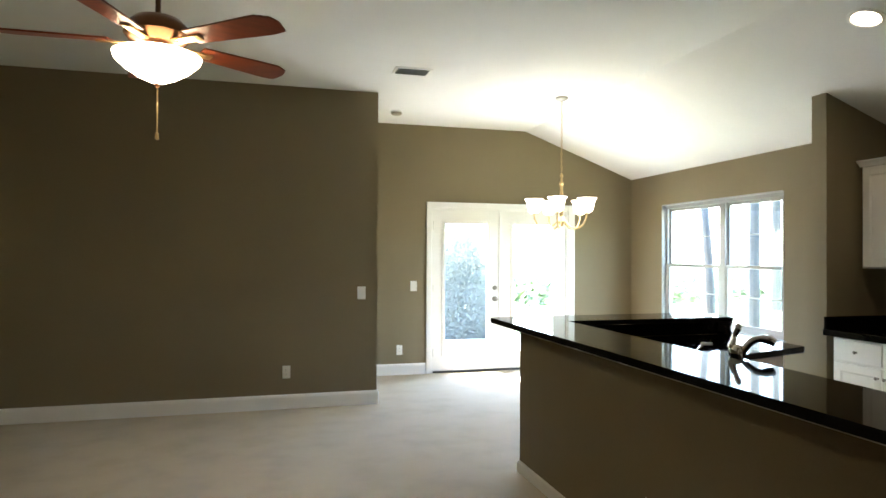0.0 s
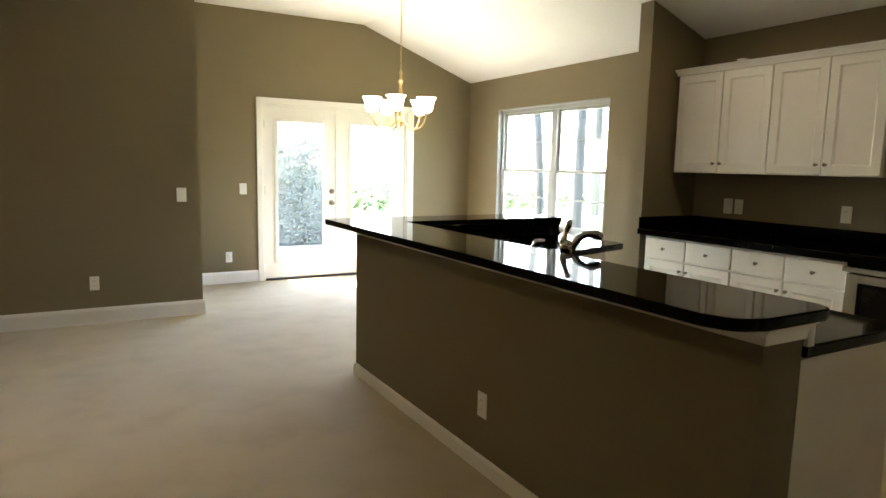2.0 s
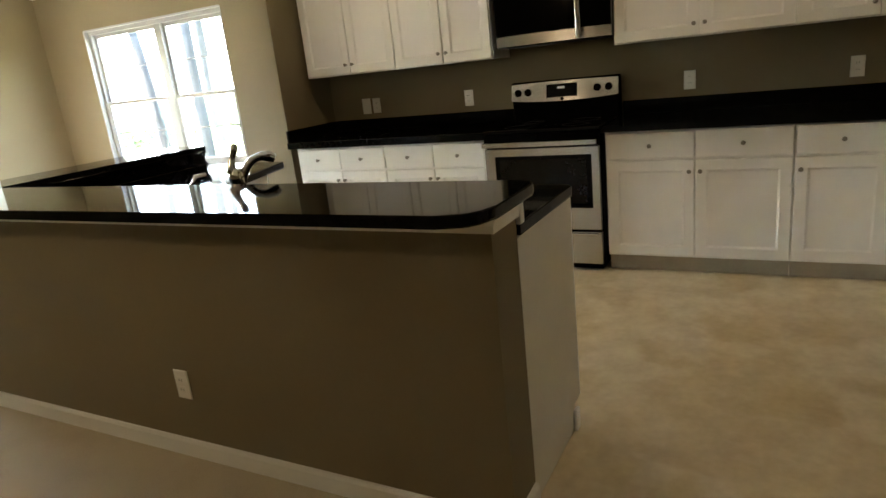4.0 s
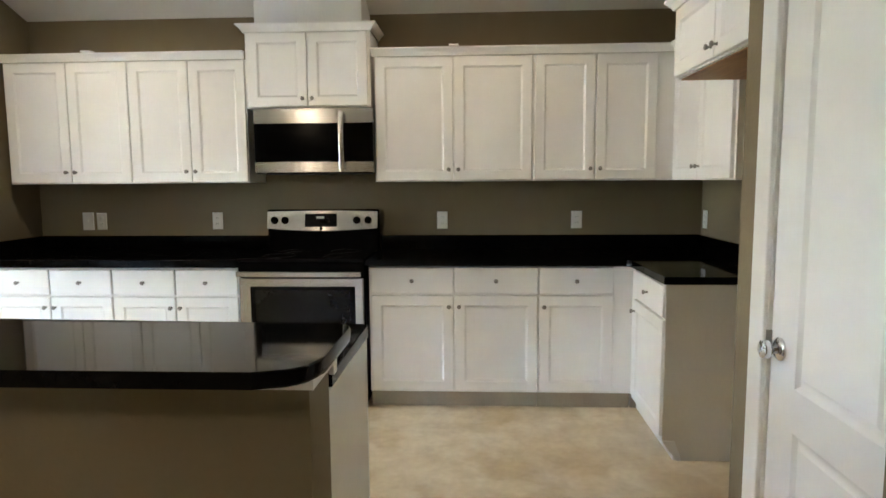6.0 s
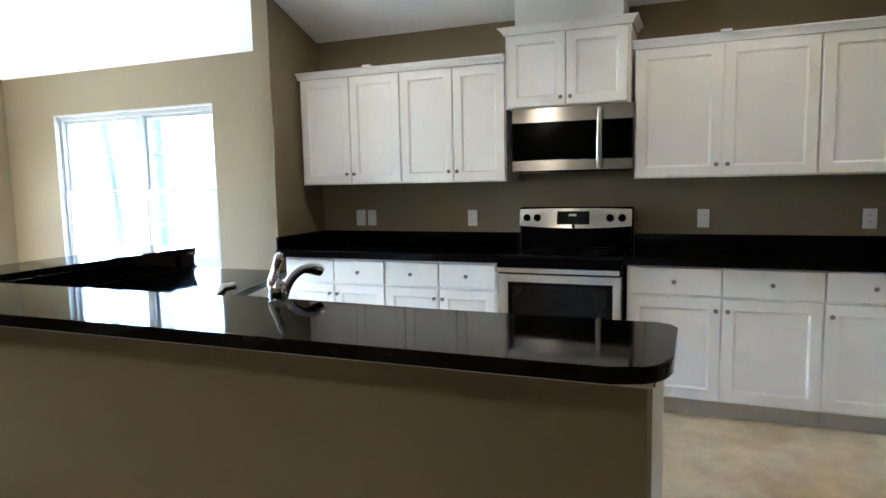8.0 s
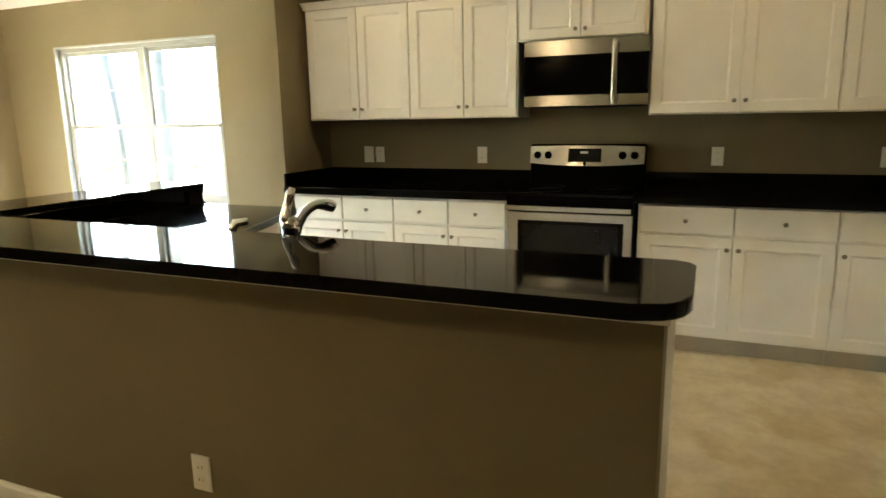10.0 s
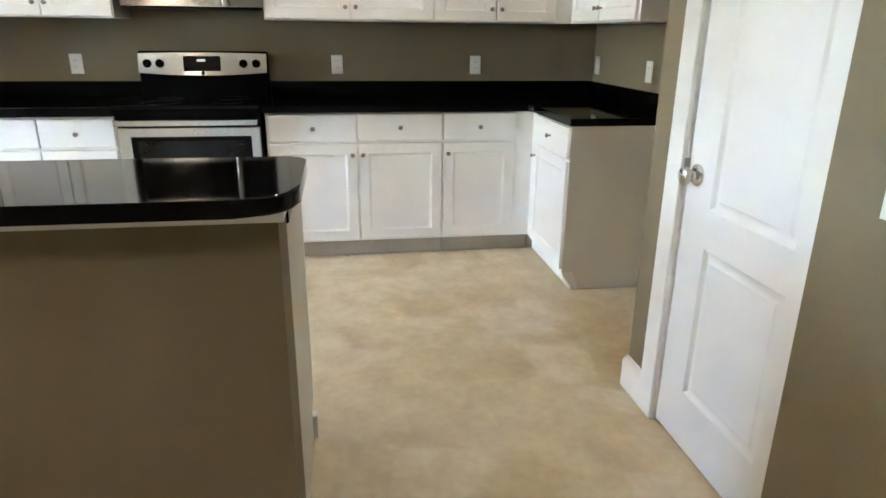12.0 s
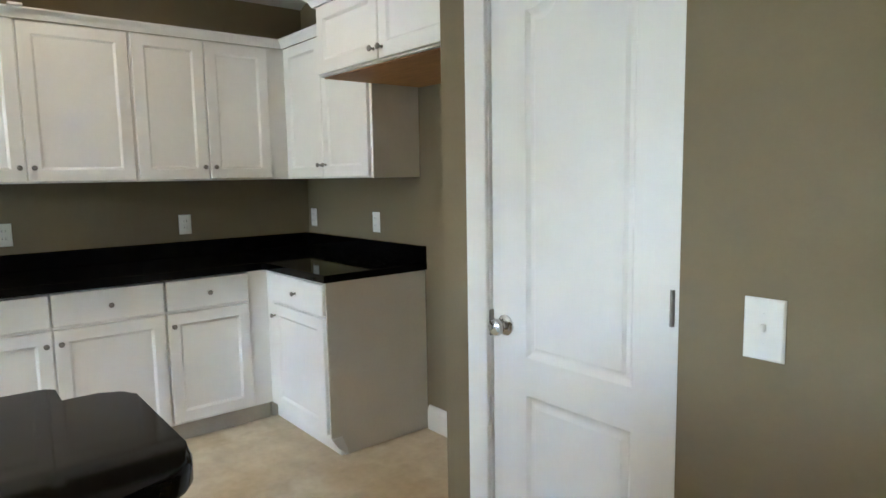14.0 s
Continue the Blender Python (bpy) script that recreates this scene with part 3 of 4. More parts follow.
wall_cabinet(pose(WALLX, 4.158, 0, 0, 0, E90), 0.826, [(0.012, 0.424, "r"), (0.424, 0.824, "l")], 1.37, 2.145, "white two-door wall cabinet")
wall_cabinet(pose(WALLX, 3.331, 0, 0, 0, E90), 0.765, [(0.002, 0.395, "r"), (0.395, 0.763, "l")], 1.37, 2.145, "white two-door wall cabinet beside the microwave")
wall_cabinet(pose(WALLX, 2.562, 0, 0, 0, E90), 0.790, [(0.014, 0.395, "r"), (0.395, 0.776, "l")], 1.838, 2.305, "raised white cabinet above the microwave", 0.32, 0.055)
wall_cabinet(pose(WALLX, 1.752, 0, 0, 0, E90), 0.990, [(0.006, 0.496, "r"), (0.496, 0.988, "l")], 1.37, 2.145, "wide white two-door wall cabinet")
wall_cabinet(pose(WALLX, 0.760, 0, 0, 0, E90), 0.866, [(0.004, 0.381, "r"), (0.381, 0.757, "l")], 1.37, 2.145, "white two-door corner wall cabinet")
c = wall_cabinet(pose(4.8055, SOUTH_K, 0, 0, 0, 180), 0.955, [(0.04, 0.480, "r"), (0.480, 0.940, "l")], 1.37, 2.145, "white wall cabinet on the side wall", 0.285)
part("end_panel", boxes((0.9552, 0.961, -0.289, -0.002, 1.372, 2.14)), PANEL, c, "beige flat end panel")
wall_cabinet(pose(3.830, SOUTH_K, 0, 0, 0, 180), 0.988, [(0.012, 0.512, "r"), (0.512, 0.984, "l")], 1.835, 2.145, "deep white cabinet above the refrigerator space", 0.575, 0.050, under=RAWWOOD)


def crown(label, path, z):
    solid("crown_moulding", run_profile([(x, y, z) for x, y in path], CROWN), CABINET, label, "moulding", "cabinet crown mouldings")


F = EAST - 0.335
crown("white crown moulding on wall cabinets", [(F, 2.566), (F, 4.160)][::-1], 2.143)
crown("white crown moulding round the raised cabinet", [(EAST, 2.566), (F - 0.006, 2.566), (F - 0.006, 1.768), (EAST, 1.768)], 2.303)
crown("white crown moulding on wall cabinets", [(F, 1.764), (F, -0.088), (3.832, -0.088)], 2.143)
crown("white crown moulding on the deep cabinet", [(3.834, -0.06), (3.834, 0.204), (2.842, 0.204)], 2.143)
for y, x in ((3.56, F - 0.03), (1.25, F - 0.03)):
    solid("crown_joint_block", boxes((x - 0.028, x + 0.03, y - 0.03, y + 0.03, 2.1915, 2.203), bevel=0.003), CABINET, "small white block on the crown moulding", "trim block", "crown joint blocks")

# boxed duct above the raised cabinet
bm = bmesh.new()
slab(bm, F + 0.012, EAST, 1.822, 2.498, 2.305)
solid("duct_chase", bm, CEIL, "white boxed vent chase up to the ceiling", "duct box", kind="structure")

# ---- worktops ----
CT0, CT1 = 0.876, 0.914
t = thing("worktop", pose(0, 0, 0), "polished black granite worktop between range and stub wall", "worktop", "granite worktops")
part("slab", prism([(4.466, 2.545), (EAST, 2.545), (EAST, 4.195), (4.466, 4.195)], CT0 - 0.012, CT1, 0.006), GRANITE, t)
part("backsplash", boxes((EAST - 0.02, EAST, 2.545, 4.175, CT1 + 0.0005, 1.005), bevel=0.003), GRANITE, t)
part("backsplash", boxes((4.475, EAST, 4.175, 4.195, CT1 + 0.0005, 1.005), bevel=0.003), GRANITE, t)
t = thing("worktop", pose(0, 0, 0), "polished black granite L-shaped corner worktop", "worktop", "granite worktops")
part("slab", prism([(4.466, 1.770), (4.466, 0.245), (4.44, 0.222), (3.800, 0.222), (3.800, SOUTH_K), (EAST, SOUTH_K), (EAST, 1.770)], CT0, CT1, 0.006), GRANITE, t)
part("backsplash", boxes((EAST - 0.02, EAST, SOUTH_K + 0.02, 1.770, CT1 + 0.0005, 1.005), bevel=0.003), GRANITE, t)
part("backsplash", boxes((3.80, EAST, SOUTH_K, SOUTH_K + 0.02, CT1 + 0.0005, 1.005), bevel=0.003), GRANITE, t)

# ---- range ----


def kitchen_range():
    y0, y1 = 1.776, 2.538
    r = thing("range", pose(0, 0, 0), "stainless steel electric range with black glass top", "stove")
    part("body", boxes((4.50, 5.10, y0, y1, 0.03, 0.895)), BLACK, r)
    part("kick", boxes((4.52, 5.08, y0 + 0.02, y1 - 0.02, 0, 0.03)), BLACK, r)
    part("cooktop", boxes((4.462, 5.02, y0, y1, 0.895, 0.922), bevel=0.006), BLACKGLASS, r, "black ceramic glass cooktop")
    for x, y, q in ((4.62, 2.33, 0.105), (4.62, 1.97, 0.085), (4.87, 2.33, 0.075), (4.87, 1.97, 0.1)):
        part("burner_ring", lathe([(q, 0.9222), (q, 0.9228), (q - 0.004, 0.9228), (q - 0.004, 0.9222)], 32, Matrix.Translation((x, y, 0))), BURNER, r, "faint grey burner ring")
    part("front_strip", boxes((4.448, 4.50, y0 + 0.004, y1 - 0.004, 0.812, 0.893), bevel=0.004), BLACK, r)
    door = part("oven_door", boxes((4.452, 4.50, y0 + 0.006, y1 - 0.006, 0.275, 0.806), bevel=0.006), STEEL, r)
    part("oven_window", boxes((4.4462, 4.4486, y0 + 0.085, y1 - 0.105, 0.445, 0.735), bevel=0.0005), OVENGLASS, door, "dark oven window")
    part("window_border", boxes((4.4488, 4.4530, y0 + 0.055, y1 - 0.075, 0.418, 0.755), bevel=0.0008), BLACKGLASS, door)
    bar = curve((4.405, y1 - 0.012, 0.836), (4.392, y1 - 0.25, 0.836), (4.392, y0 + 0.25, 0.836), (4.405, y0 + 0.012, 0.836), 12)
    hm = bmesh.new()
    sec = [(-0.010, -0.013), (0.004, -0.017), (0.010, -0.009), (0.010, 0.009), (0.004, 0.017), (-0.010, 0.013)]
    rings = [[hm.verts.new((p.x + a, p.y, p.z + b)) for a, b in sec] for p in bar]
    for a, b in zip(rings, rings[1:]):
        for i in range(6):
            hm.faces.new((a[i], a[(i + 1) % 6], b[(i + 1) % 6], b[i]))
    hm.faces.new(rings[0]), hm.faces.new(rings[-1][::-1])
    part("handle", hm, STEEL, door, "wide stainless door handle")
    for y in (y0 + 0.02, y1 - 0.06):
        part("handle_post", boxes((4.40, 4.453, y, y + 0.04, 0.828, 0.840)), STEEL, door)
    drawer = part("drawer", boxes((4.454, 4.50, y0 + 0.006, y1 - 0.006, 0.05, 0.262), bevel=0.006), STEEL, r)
    part("drawer_lip", boxes((4.440, 4.458, y0 + 0.03, y1 - 0.03, 0.236, 0.256), bevel=0.005), STEEL, drawer, "curved stainless drawer pull")
    # backguard with a bowed lower edge
    part("backguard", boxes((5.035, 5.10, y0 - 0.002, y1 + 0.002, 0.90, 1.187), bevel=0.012), BLACK, r, "black backguard")
    def bowed(x0, x1, a, b, top, bow, dip, lean=0.024):
        bm2 = bmesh.new()
        n = 14
        f, k = [], []
        for i in range(n + 1):
            u = i / n
            y = a + (b - a) * u
            s = 1 - (2 * u - 1) ** 2
            f.append((bm2.verts.new((x0 - 0.018 * s - lean, y, bow - dip * s)), bm2.verts.new((x0 - 0.018 * s, y, top + 0.006 * s))))
            k.append((bm2.verts.new((x1, y, bow - dip * s)), bm2.verts.new((x1, y, top + 0.006 * s))))
        for i in range(n):
            bm2.faces.new((f[i][0], f[i + 1][0], f[i + 1][1], f[i][1]))
            bm2.faces.new((f[i][1], f[i + 1][1], k[i + 1][1], k[i][1]))
            bm2.faces.new((f[i][0], k[i][0], k[i + 1][0], f[i + 1][0]))
        bm2.faces.new((f[0][0], f[0][1], k[0][1], k[0][0])), bm2.faces.new((f[n][0], k[n][0], k[n][1], f[n][1]))
        return bm2
    panel = part("control_panel", bowed(5.028, 5.04, y0 + 0.004, y1 - 0.004, 1.174, 1.062, 0.016), STEEL, r, "bowed stainless control panel")
    def sloped(bm2):
        for v in bm2.verts:
            v.co.x -= 0.2143 * (1.174 - v.co.z)
        return bm2
    def on_panel(y, z, out=0.0):
        u = (y - y0 - 0.004) / (y1 - y0 - 0.008)
        x = 5.028 - 0.018 * (1 - (2 * u - 1) ** 2) - 0.2143 * (1.174 - z)
        return Matrix.Translation((x - out, y, z)) @ Matrix.Rotation(radians(-78), 4, "Y")
    part("display", sloped(boxes((5.0075, 5.022, 2.052, 2.270, 1.072, 1.160), bevel=0.003)), BLACKGLASS, panel, "black clock display")
    part("digits", sloped(boxes((5.0066, 5.0072, 2.14, 2.19, 1.128, 1.142))), DISPLAY, panel, "faint green clock digits")
    part("badge", lathe([(0, 0), (0.011, 0), (0.011, 0.003), (0, 0.004)], 14, on_panel(2.158, 1.060)), BLACK, panel, "small round dark badge")
    for y in (2.482, 2.408, 1.918, 1.842):
        part("dial", lathe([(0, 0), (0.026, 0), (0.024, 0.010), (0.019, 0.014), (0.017, 0.026), (0, 0.028)], 20, on_panel(y, 1.116, -0.001)), BLACK, panel, "black round burner dial")


kitchen_range()


def microwave():
    y0, y1, x, z0, z1 = 1.756, 2.512, 4.752, 1.428, 1.832
    m = thing("microwave", pose(0, 0, 0), "stainless over-the-range microwave with black door glass", "microwave")
    part("body", boxes((x + 0.03, EAST - 0.005, y0, y1, z0, z1)), BLACK, m)
    def band(a, b, dip):
        bm2 = bmesh.new()
        n = 14
        rows = []
        for i in range(n + 1):
            u = i / n
            y = y0 + (y1 - y0) * u
            s = 1 - (2 * u - 1) ** 2
            fx = x + 0.003 - 0.003 * s
            lo, hi = a, b + dip * s
            rows.append([bm2.verts.new(p) for p in ((fx, y, lo), (fx, y, hi), (x + 0.031, y, hi), (x + 0.031, y, lo))])
        for p, q in zip(rows, rows[1:]):
            for i in range(4):
                bm2.faces.new((p[i], p[(i + 1) % 4], q[(i + 1) % 4], q[i]))
        bm2.faces.new(rows[0]), bm2.faces.new(rows[-1][::-1])
        return bm2
    part("top_band", band(z1 - 0.092, z1 - 0.002, 0), STEEL, m, "brushed stainless upper band")
    part("lower_band", band(z0 + 0.006, z0 + 0.070, 0.006), STEEL, m, "brushed stainless lower band")
    door = part("door_glass", band(z0 + 0.070, z1 - 0.092, 0), MICROGLASS, m, "black glass door")
    part("door_window", boxes((x - 0.0005, x + 0.004, 2.05, 2.44, z0 + 0.115, z1 - 0.135), bevel=0.002), MICROGLASS, door, "dark mesh window")
    part("end_strip", boxes((x + 0.008, x + 0.03, y0 - 0.002, y0 + 0.018, z0 + 0.004, z1 - 0.002)), STEEL, m)
    hx = x - 0.036
    hy = 1.950
    bm2 = tube([(x + 0.004, hy, z1 - 0.045), (hx + 0.006, hy, z1 - 0.040), (hx, hy, z1 - 0.070), (hx - 0.008, hy, (z0 + z1) / 2), (hx, hy, z0 + 0.055), (hx + 0.006, hy, z0 + 0.026), (x + 0.004, hy, z0 + 0.030)], [0.016, 0.020, 0.020, 0.018, 0.020, 0.020, 0.016], 12)
    part("handle", bm2, STEEL, m, "bowed vertical stainless handle")
    part("marking", boxes((x + 0.003, x + 0.0045, 1.805, 1.845, z1 - 0.118, z1 - 0.110)), KICK, door, "small grey marking")
    part("filter", boxes((x + 0.06, EAST - 0.05, y0 + 0.05, y1 - 0.05, z0 - 0.006, z0 - 0.001)), SLOT, m, "dark underside filter")


microwave()

# ---- island with a raised bar ----
BX, BI = 2.06, 2.235
BY0, BY1 = 1.468, 4.318
half = thing("bar_half_wall", pose(0, 0, 0), "khaki painted L-shaped half wall under the raised bar", "half wall")
part("wall_body", prism([(BX, BY0), (BI, BY0), (BI, 4.118), (3.49, 4.118), (3.49, BY1), (BX, BY1)], 0, 0.996), WALL, half)
part("base_strip", run_profile([(3.49, BY1, 0), (BX, BY1, 0), (BX, BY0, 0), (BI, BY0, 0)][::-1], [(0, 0), (-0.014, 0), (-0.014, 0.062), (-0.008, 0.072), (0, 0.075)]), TRIM, half, "low white base strip")
COVE = [(0, 0), (-0.012, 0), (-0.014, 0.022), (-0.020, 0.034), (-0.032, 0.046), (-0.050, 0.0575), (0, 0.0575)]
part("cove_trim", run_profile([(3.49, 4.118, 0.940), (3.49, BY1, 0.940), (BX, BY1, 0.940), (BX, BY0, 0.940), (BI, BY0, 0.940)][::-1], COVE), TRIM, half, "white cove trim under the bar top")


def rounded(points, radii, n=6):
    """An outline in plan whose corners are rounded."""
    out = []
    k = len(points)
    for i, p in enumerate(points):
        p, a, b = Vector(p), Vector(points[i - 1]), Vector(points[(i + 1) % k])
        r = radii[i]
        if r <= 0:
            out.append(tuple(p))
            continue
        u, v = (a - p).normalized(), (b - p).normalized()
        s, e = p + u * r, p + v * r
        for j in range(n + 1):
            t = j / n
            out.append(tuple((1 - t) ** 2 * s + 2 * t * (1 - t) * p + t * t * e))
    return out


BT0, BT1 = 0.998, 1.032
bar = thing("bar_top", pose(0, 0, 0), "polished black granite raised bar top, L-shaped", "bar top")
part("slab", prism(rounded([(1.875, 1.414), (2.282, 1.414), (2.282, 4.085), (3.58, 4.085), (3.58, 4.450), (1.875, 4.425)], [0.11, 0.045, 0, 0.02, 0.02, 0.04]), BT0, BT1, 0.008), GRANITE, bar)
part("splash_cap", boxes((BI + 0.001, BI + 0.032, 1.4535, 1.4675, CT1 + 0.001, BT0 - 0.001), bevel=0.002), TRIM, half, "white cap on the splash end")
part("splash", boxes((BI + 0.001, BI + 0.02, 1.468, 4.098, CT1 + 0.0005, BT0 - 0.0005), (BI + 0.02, 3.49, 4.098, 4.117, CT1 + 0.0005, BT0 - 0.0005)), GRANITE, bar, "black granite splash below the bar top")
# Black plate added for the backlit silhouette and mirrored flare of the bar end.
part("end_silhouette", side_profile(4.079, 4.0975, [(3.44, 0.9975), (3.574, 0.9975), (3.556, 0.986), (3.546, 0.965), (3.545, 0.945), (3.552, 0.928), (3.574, 0.915), (3.44, 0.915)], True), GRANITE, bar, "black curved plate, the backlit outline of the bar end")

low = thing("worktop", pose(0, 0, 0), "lower polished black granite island worktop", "worktop", "granite worktops")
part("slab", prism(rounded([(BI + 0.02, 1.463), (2.785, 1.463), (2.860, 3.245), (3.560, 3.445), (3.560, 4.098), (BI + 0.02, 4.098)], [0, 0.02, 0.02, 0.02, 0, 0]), CT0, CT1, 0.006), GRANITE, low)

isl = thing("island_cabinet", pose(0, 0, 0), "white island base cabinet with beige end panel", "cabinet")
part("body", prism([(BI + 0.002, 1.487), (2.745, 1.487), (2.82, 3.275), (3.40, 3.452), (3.40, 4.095), (BI + 0.002, 4.095)], 0.10, 0.874), CABINET, isl)
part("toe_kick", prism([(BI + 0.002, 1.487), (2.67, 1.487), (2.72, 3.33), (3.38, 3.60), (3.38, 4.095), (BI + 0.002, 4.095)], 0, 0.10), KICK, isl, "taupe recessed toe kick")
bm = boxes((BI + 0.003, 2.752, 1.468, 1.4865, 0.10, 0.8745))
box(bm, BI + 0.003, 2.68, 1.468, 1.4865, 0, 0.10)
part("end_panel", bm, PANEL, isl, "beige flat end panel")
part("corner_post", boxes((2.7525, 2.762, 1.4665, 1.53, 0.10, 0.874), bevel=0.002), CABINET, isl)
part("foot", boxes((2.66, 2.70, 1.452, 1.4675, 0, 0.085), bevel=0.004), TRIM, isl, "white base strip end")

# faucet
fx, fy = 2.375, 2.630
f = thing("faucet", pose(fx, fy, CT1), "polished chrome single-lever kitchen faucet", "faucet")
part("base", lathe([(0, 0), (0.034, 0), (0.034, 0.008), (0.027, 0.014), (0.024, 0.05), (0.026, 0.09), (0.030, 0.12), (0.028, 0.145), (0.018, 0.16), (0, 0.164)], 20), CHROME, f)
part("spout", tube(curve((0.010, -0.008, 0.095), (0.032, -0.022, 0.188), (0.078, -0.054, 0.210), (0.122, -0.088, 0.176), 14), [0.016] * 8 + [0.015, 0.016, 0.018, 0.020, 0.021, 0.020, 0.017], 12), CHROME, f)
part("lever", tube(curve((-0.012, 0.010, 0.145), (-0.010, 0.010, 0.19), (0.006, 0.0, 0.215), (0.014, -0.005, 0.250), 8), [0.020, 0.018, 0.015, 0.013, 0.012, 0.013, 0.015, 0.015, 0.009], 10), CHROME, f)
s = thing("side_sprayer", pose(2.375, 2.87, CT1), "small chrome side sprayer by the sink", "sprayer")
part("holder", lathe([(0, 0), (0.022, 0), (0.020, 0.012), (0.014, 0.02), (0.013, 0.06), (0, 0.062)], 14), CHROME, s)
part("head", tube([(0, 0, 0.055), (0, 0, 0.10), (0.012, -0.008, 0.125), (0.045, -0.03, 0.128)], [0.012, 0.015, 0.016, 0.013], 10), CHROME, s)

# ---- electrical plates ----


def plate(place, kind):
    """A wall plate: x across, z up, its face towards -y."""
    name = "light_switch" if kind == "switch" else "outlet"
    label = "white toggle light switch on the wall" if kind == "switch" else "white duplex electrical outlet on the wall"
    p = thing(name, place, label, "switch" if kind == "switch" else "outlet", "wall plates")
    w, h = (0.040, 0.062) if kind == "switch" else (0.036, 0.059)
    bm = bmesh.new()
    levels = [(0, 0), (0, -0.003), (0.004, -0.006)]
    rings = [[bm.verts.new((x, y, z)) for x, z in ((-w + d, -h + d), (w - d, -h + d), (w - d, h - d), (-w + d, h - d))] for d, y in levels]
    for a, b in zip(rings, rings[1:]):
        for i in range(4):
            bm.faces.new((a[i], a[(i + 1) % 4], b[(i + 1) % 4], b[i]))
    bm.faces.new(rings[-1]), bm.faces.new(rings[0][::-1])
    part("cover", bm, PLATE, p)
    if kind == "switch":
        part("toggle", boxes((-0.0048, 0.0048, -0.017, -0.005, -0.004, 0.011), bevel=0.0015), PLATE, p)
        part("toggle_slot", boxes((-0.0055, 0.0055, -0.0066, -0.0056, -0.0125, 0.0125)), TRIM, p)
        for z in (-0.030, 0.030):
            part("screw", lathe([(0, 0), (0.0035, 0), (0.003, 0.0012), (0, 0.0014)], 10, Matrix.Translation((0, -0.006, z)) @ Matrix.Rotation(radians(90), 4, "X")), TRIM, p)
    else:
        for z in (-0.020, 0.020):
            part("socket", boxes((-0.0165, 0.0165, -0.0078, -0.0055, z - 0.014, z + 0.014), bevel=0.0015), PLATE, p)
            part("slot", boxes((-0.008, -0.006, -0.0083, -0.0076, z - 0.004, z + 0.006), (0.006, 0.008, -0.0083, -0.0076, z - 0.004, z + 0.006)), SLOT, p)
    return p


for y, kind in ((3.852, "switch"), (3.754, "outlet"), (2.919, "outlet"), (1.347, "outlet"), (0.435, "outlet")):
    plate(pose(EAST, y, 1.107, 0, 0, -90), kind)
for x in (5.04, 4.275):
    plate(pose(x, SOUTH_K, 1.11, 0, 0, 180), "outlet")
plate(pose(1.695, 0.39, 1.063, 0, 0, 180), "switch")
plate(pose(BX, 2.789, 0.314, 0, 0, -90), "outlet")
plate(pose(0.581, DEN, 0.344), "outlet")
plate(pose(1.286, DEN, 1.084), "switch")
plate(pose(1.949, NORTH, 0.30), "outlet")
plate(pose(2.121, NORTH, 1.075), "switch")

# ---- ceiling fan ----
FX, FY, FZ = -0.08, 3.44, 2.45
fan = thing("ceiling_fan", pose(FX, FY, FZ), "bronze ceiling fan with cherry blades and lit glass bowl", "ceiling fan")
part("canopy", lathe([(0, 0.598), (0.07, 0.598), (0.066, 0.55), (0.03, 0.525), (0, 0.525)], 24), BRONZE, fan)
part("downrod", tube([(0, 0, 0.53), (0, 0, 0.09)], 0.012, 12), BRONZE, fan)
part("motor", lathe([(0, 0.10), (0.04, 0.095), (0.10, 0.075), (0.140, 0.035), (0.145, 0.0), (0.12, -0.03), (0.07, -0.045), (0.065, -0.07), (0.085, -0.085), (0, -0.09)], 32), BRONZE, fan)
part("bowl", lathe([(0.10, -0.086), (0.165, -0.080), (0.190, -0.092), (0.182, -0.115), (0.140, -0.155), (0.085, -0.190), (0.035, -0.212), (0, -0.220)], 36), BOWLGLOW, fan, "lit frosted glass bowl")
part("finial", lathe([(0, -0.216), (0.012, -0.220), (0.010, -0.232), (0, -0.240)], 12), BRONZE, fan)
part("pull_chain", tube([(0.0, 0, -0.236), (0.0, 0, -0.44)], 0.0035, 6), BRASS, fan, "thin pull chain")
part("chain_fob", lathe([(0, -0.44), (0.007, -0.445), (0.009, -0.47), (0, -0.478)], 10), BRASS, fan)
for i in range(5):
    a = radians(34.5 + 72 * i)
    blade = bmesh.new()
    w0, w1 = 0.055, 0.075
    out = [(0.20, -w0), (0.60, -w1), (0.66, -w1 + 0.03), (0.675, 0), (0.66, w1 - 0.01), (0.60, w1), (0.20, w0)]
    m = Matrix.Rotation(a, 4, "Z") @ Matrix.Rotation(radians(-11), 4, "X")
    lo = [blade.verts.new(m @ Vector((x, y, -0.034))) for x, y in out]
    hi = [blade.verts.new(m @ Vector((x, y, -0.026))) for x, y in out]
    blade.faces.new(lo[::-1]), blade.faces.new(hi)
    for k in range(len(out)):
        blade.faces.new((lo[k], lo[(k + 1) % len(out)], hi[(k + 1) % len(out)], hi[k]))
    b = part("blade", blade, BLADE, fan, "reddish cherry wood blade")
    arm = bmesh.new()
    box(arm, 0.10, 0.26, -0.022, 0.022, -0.046, -0.035, 0.004)
    bmesh.ops.transform(arm, matrix=m, verts=arm.verts)
    part("blade_arm", arm, BRASS, b)
lamp("fan_lamp", "POINT", Matrix.Translation((FX, FY, FZ - 0.30)), 0.16, WARM, radius=0.12)

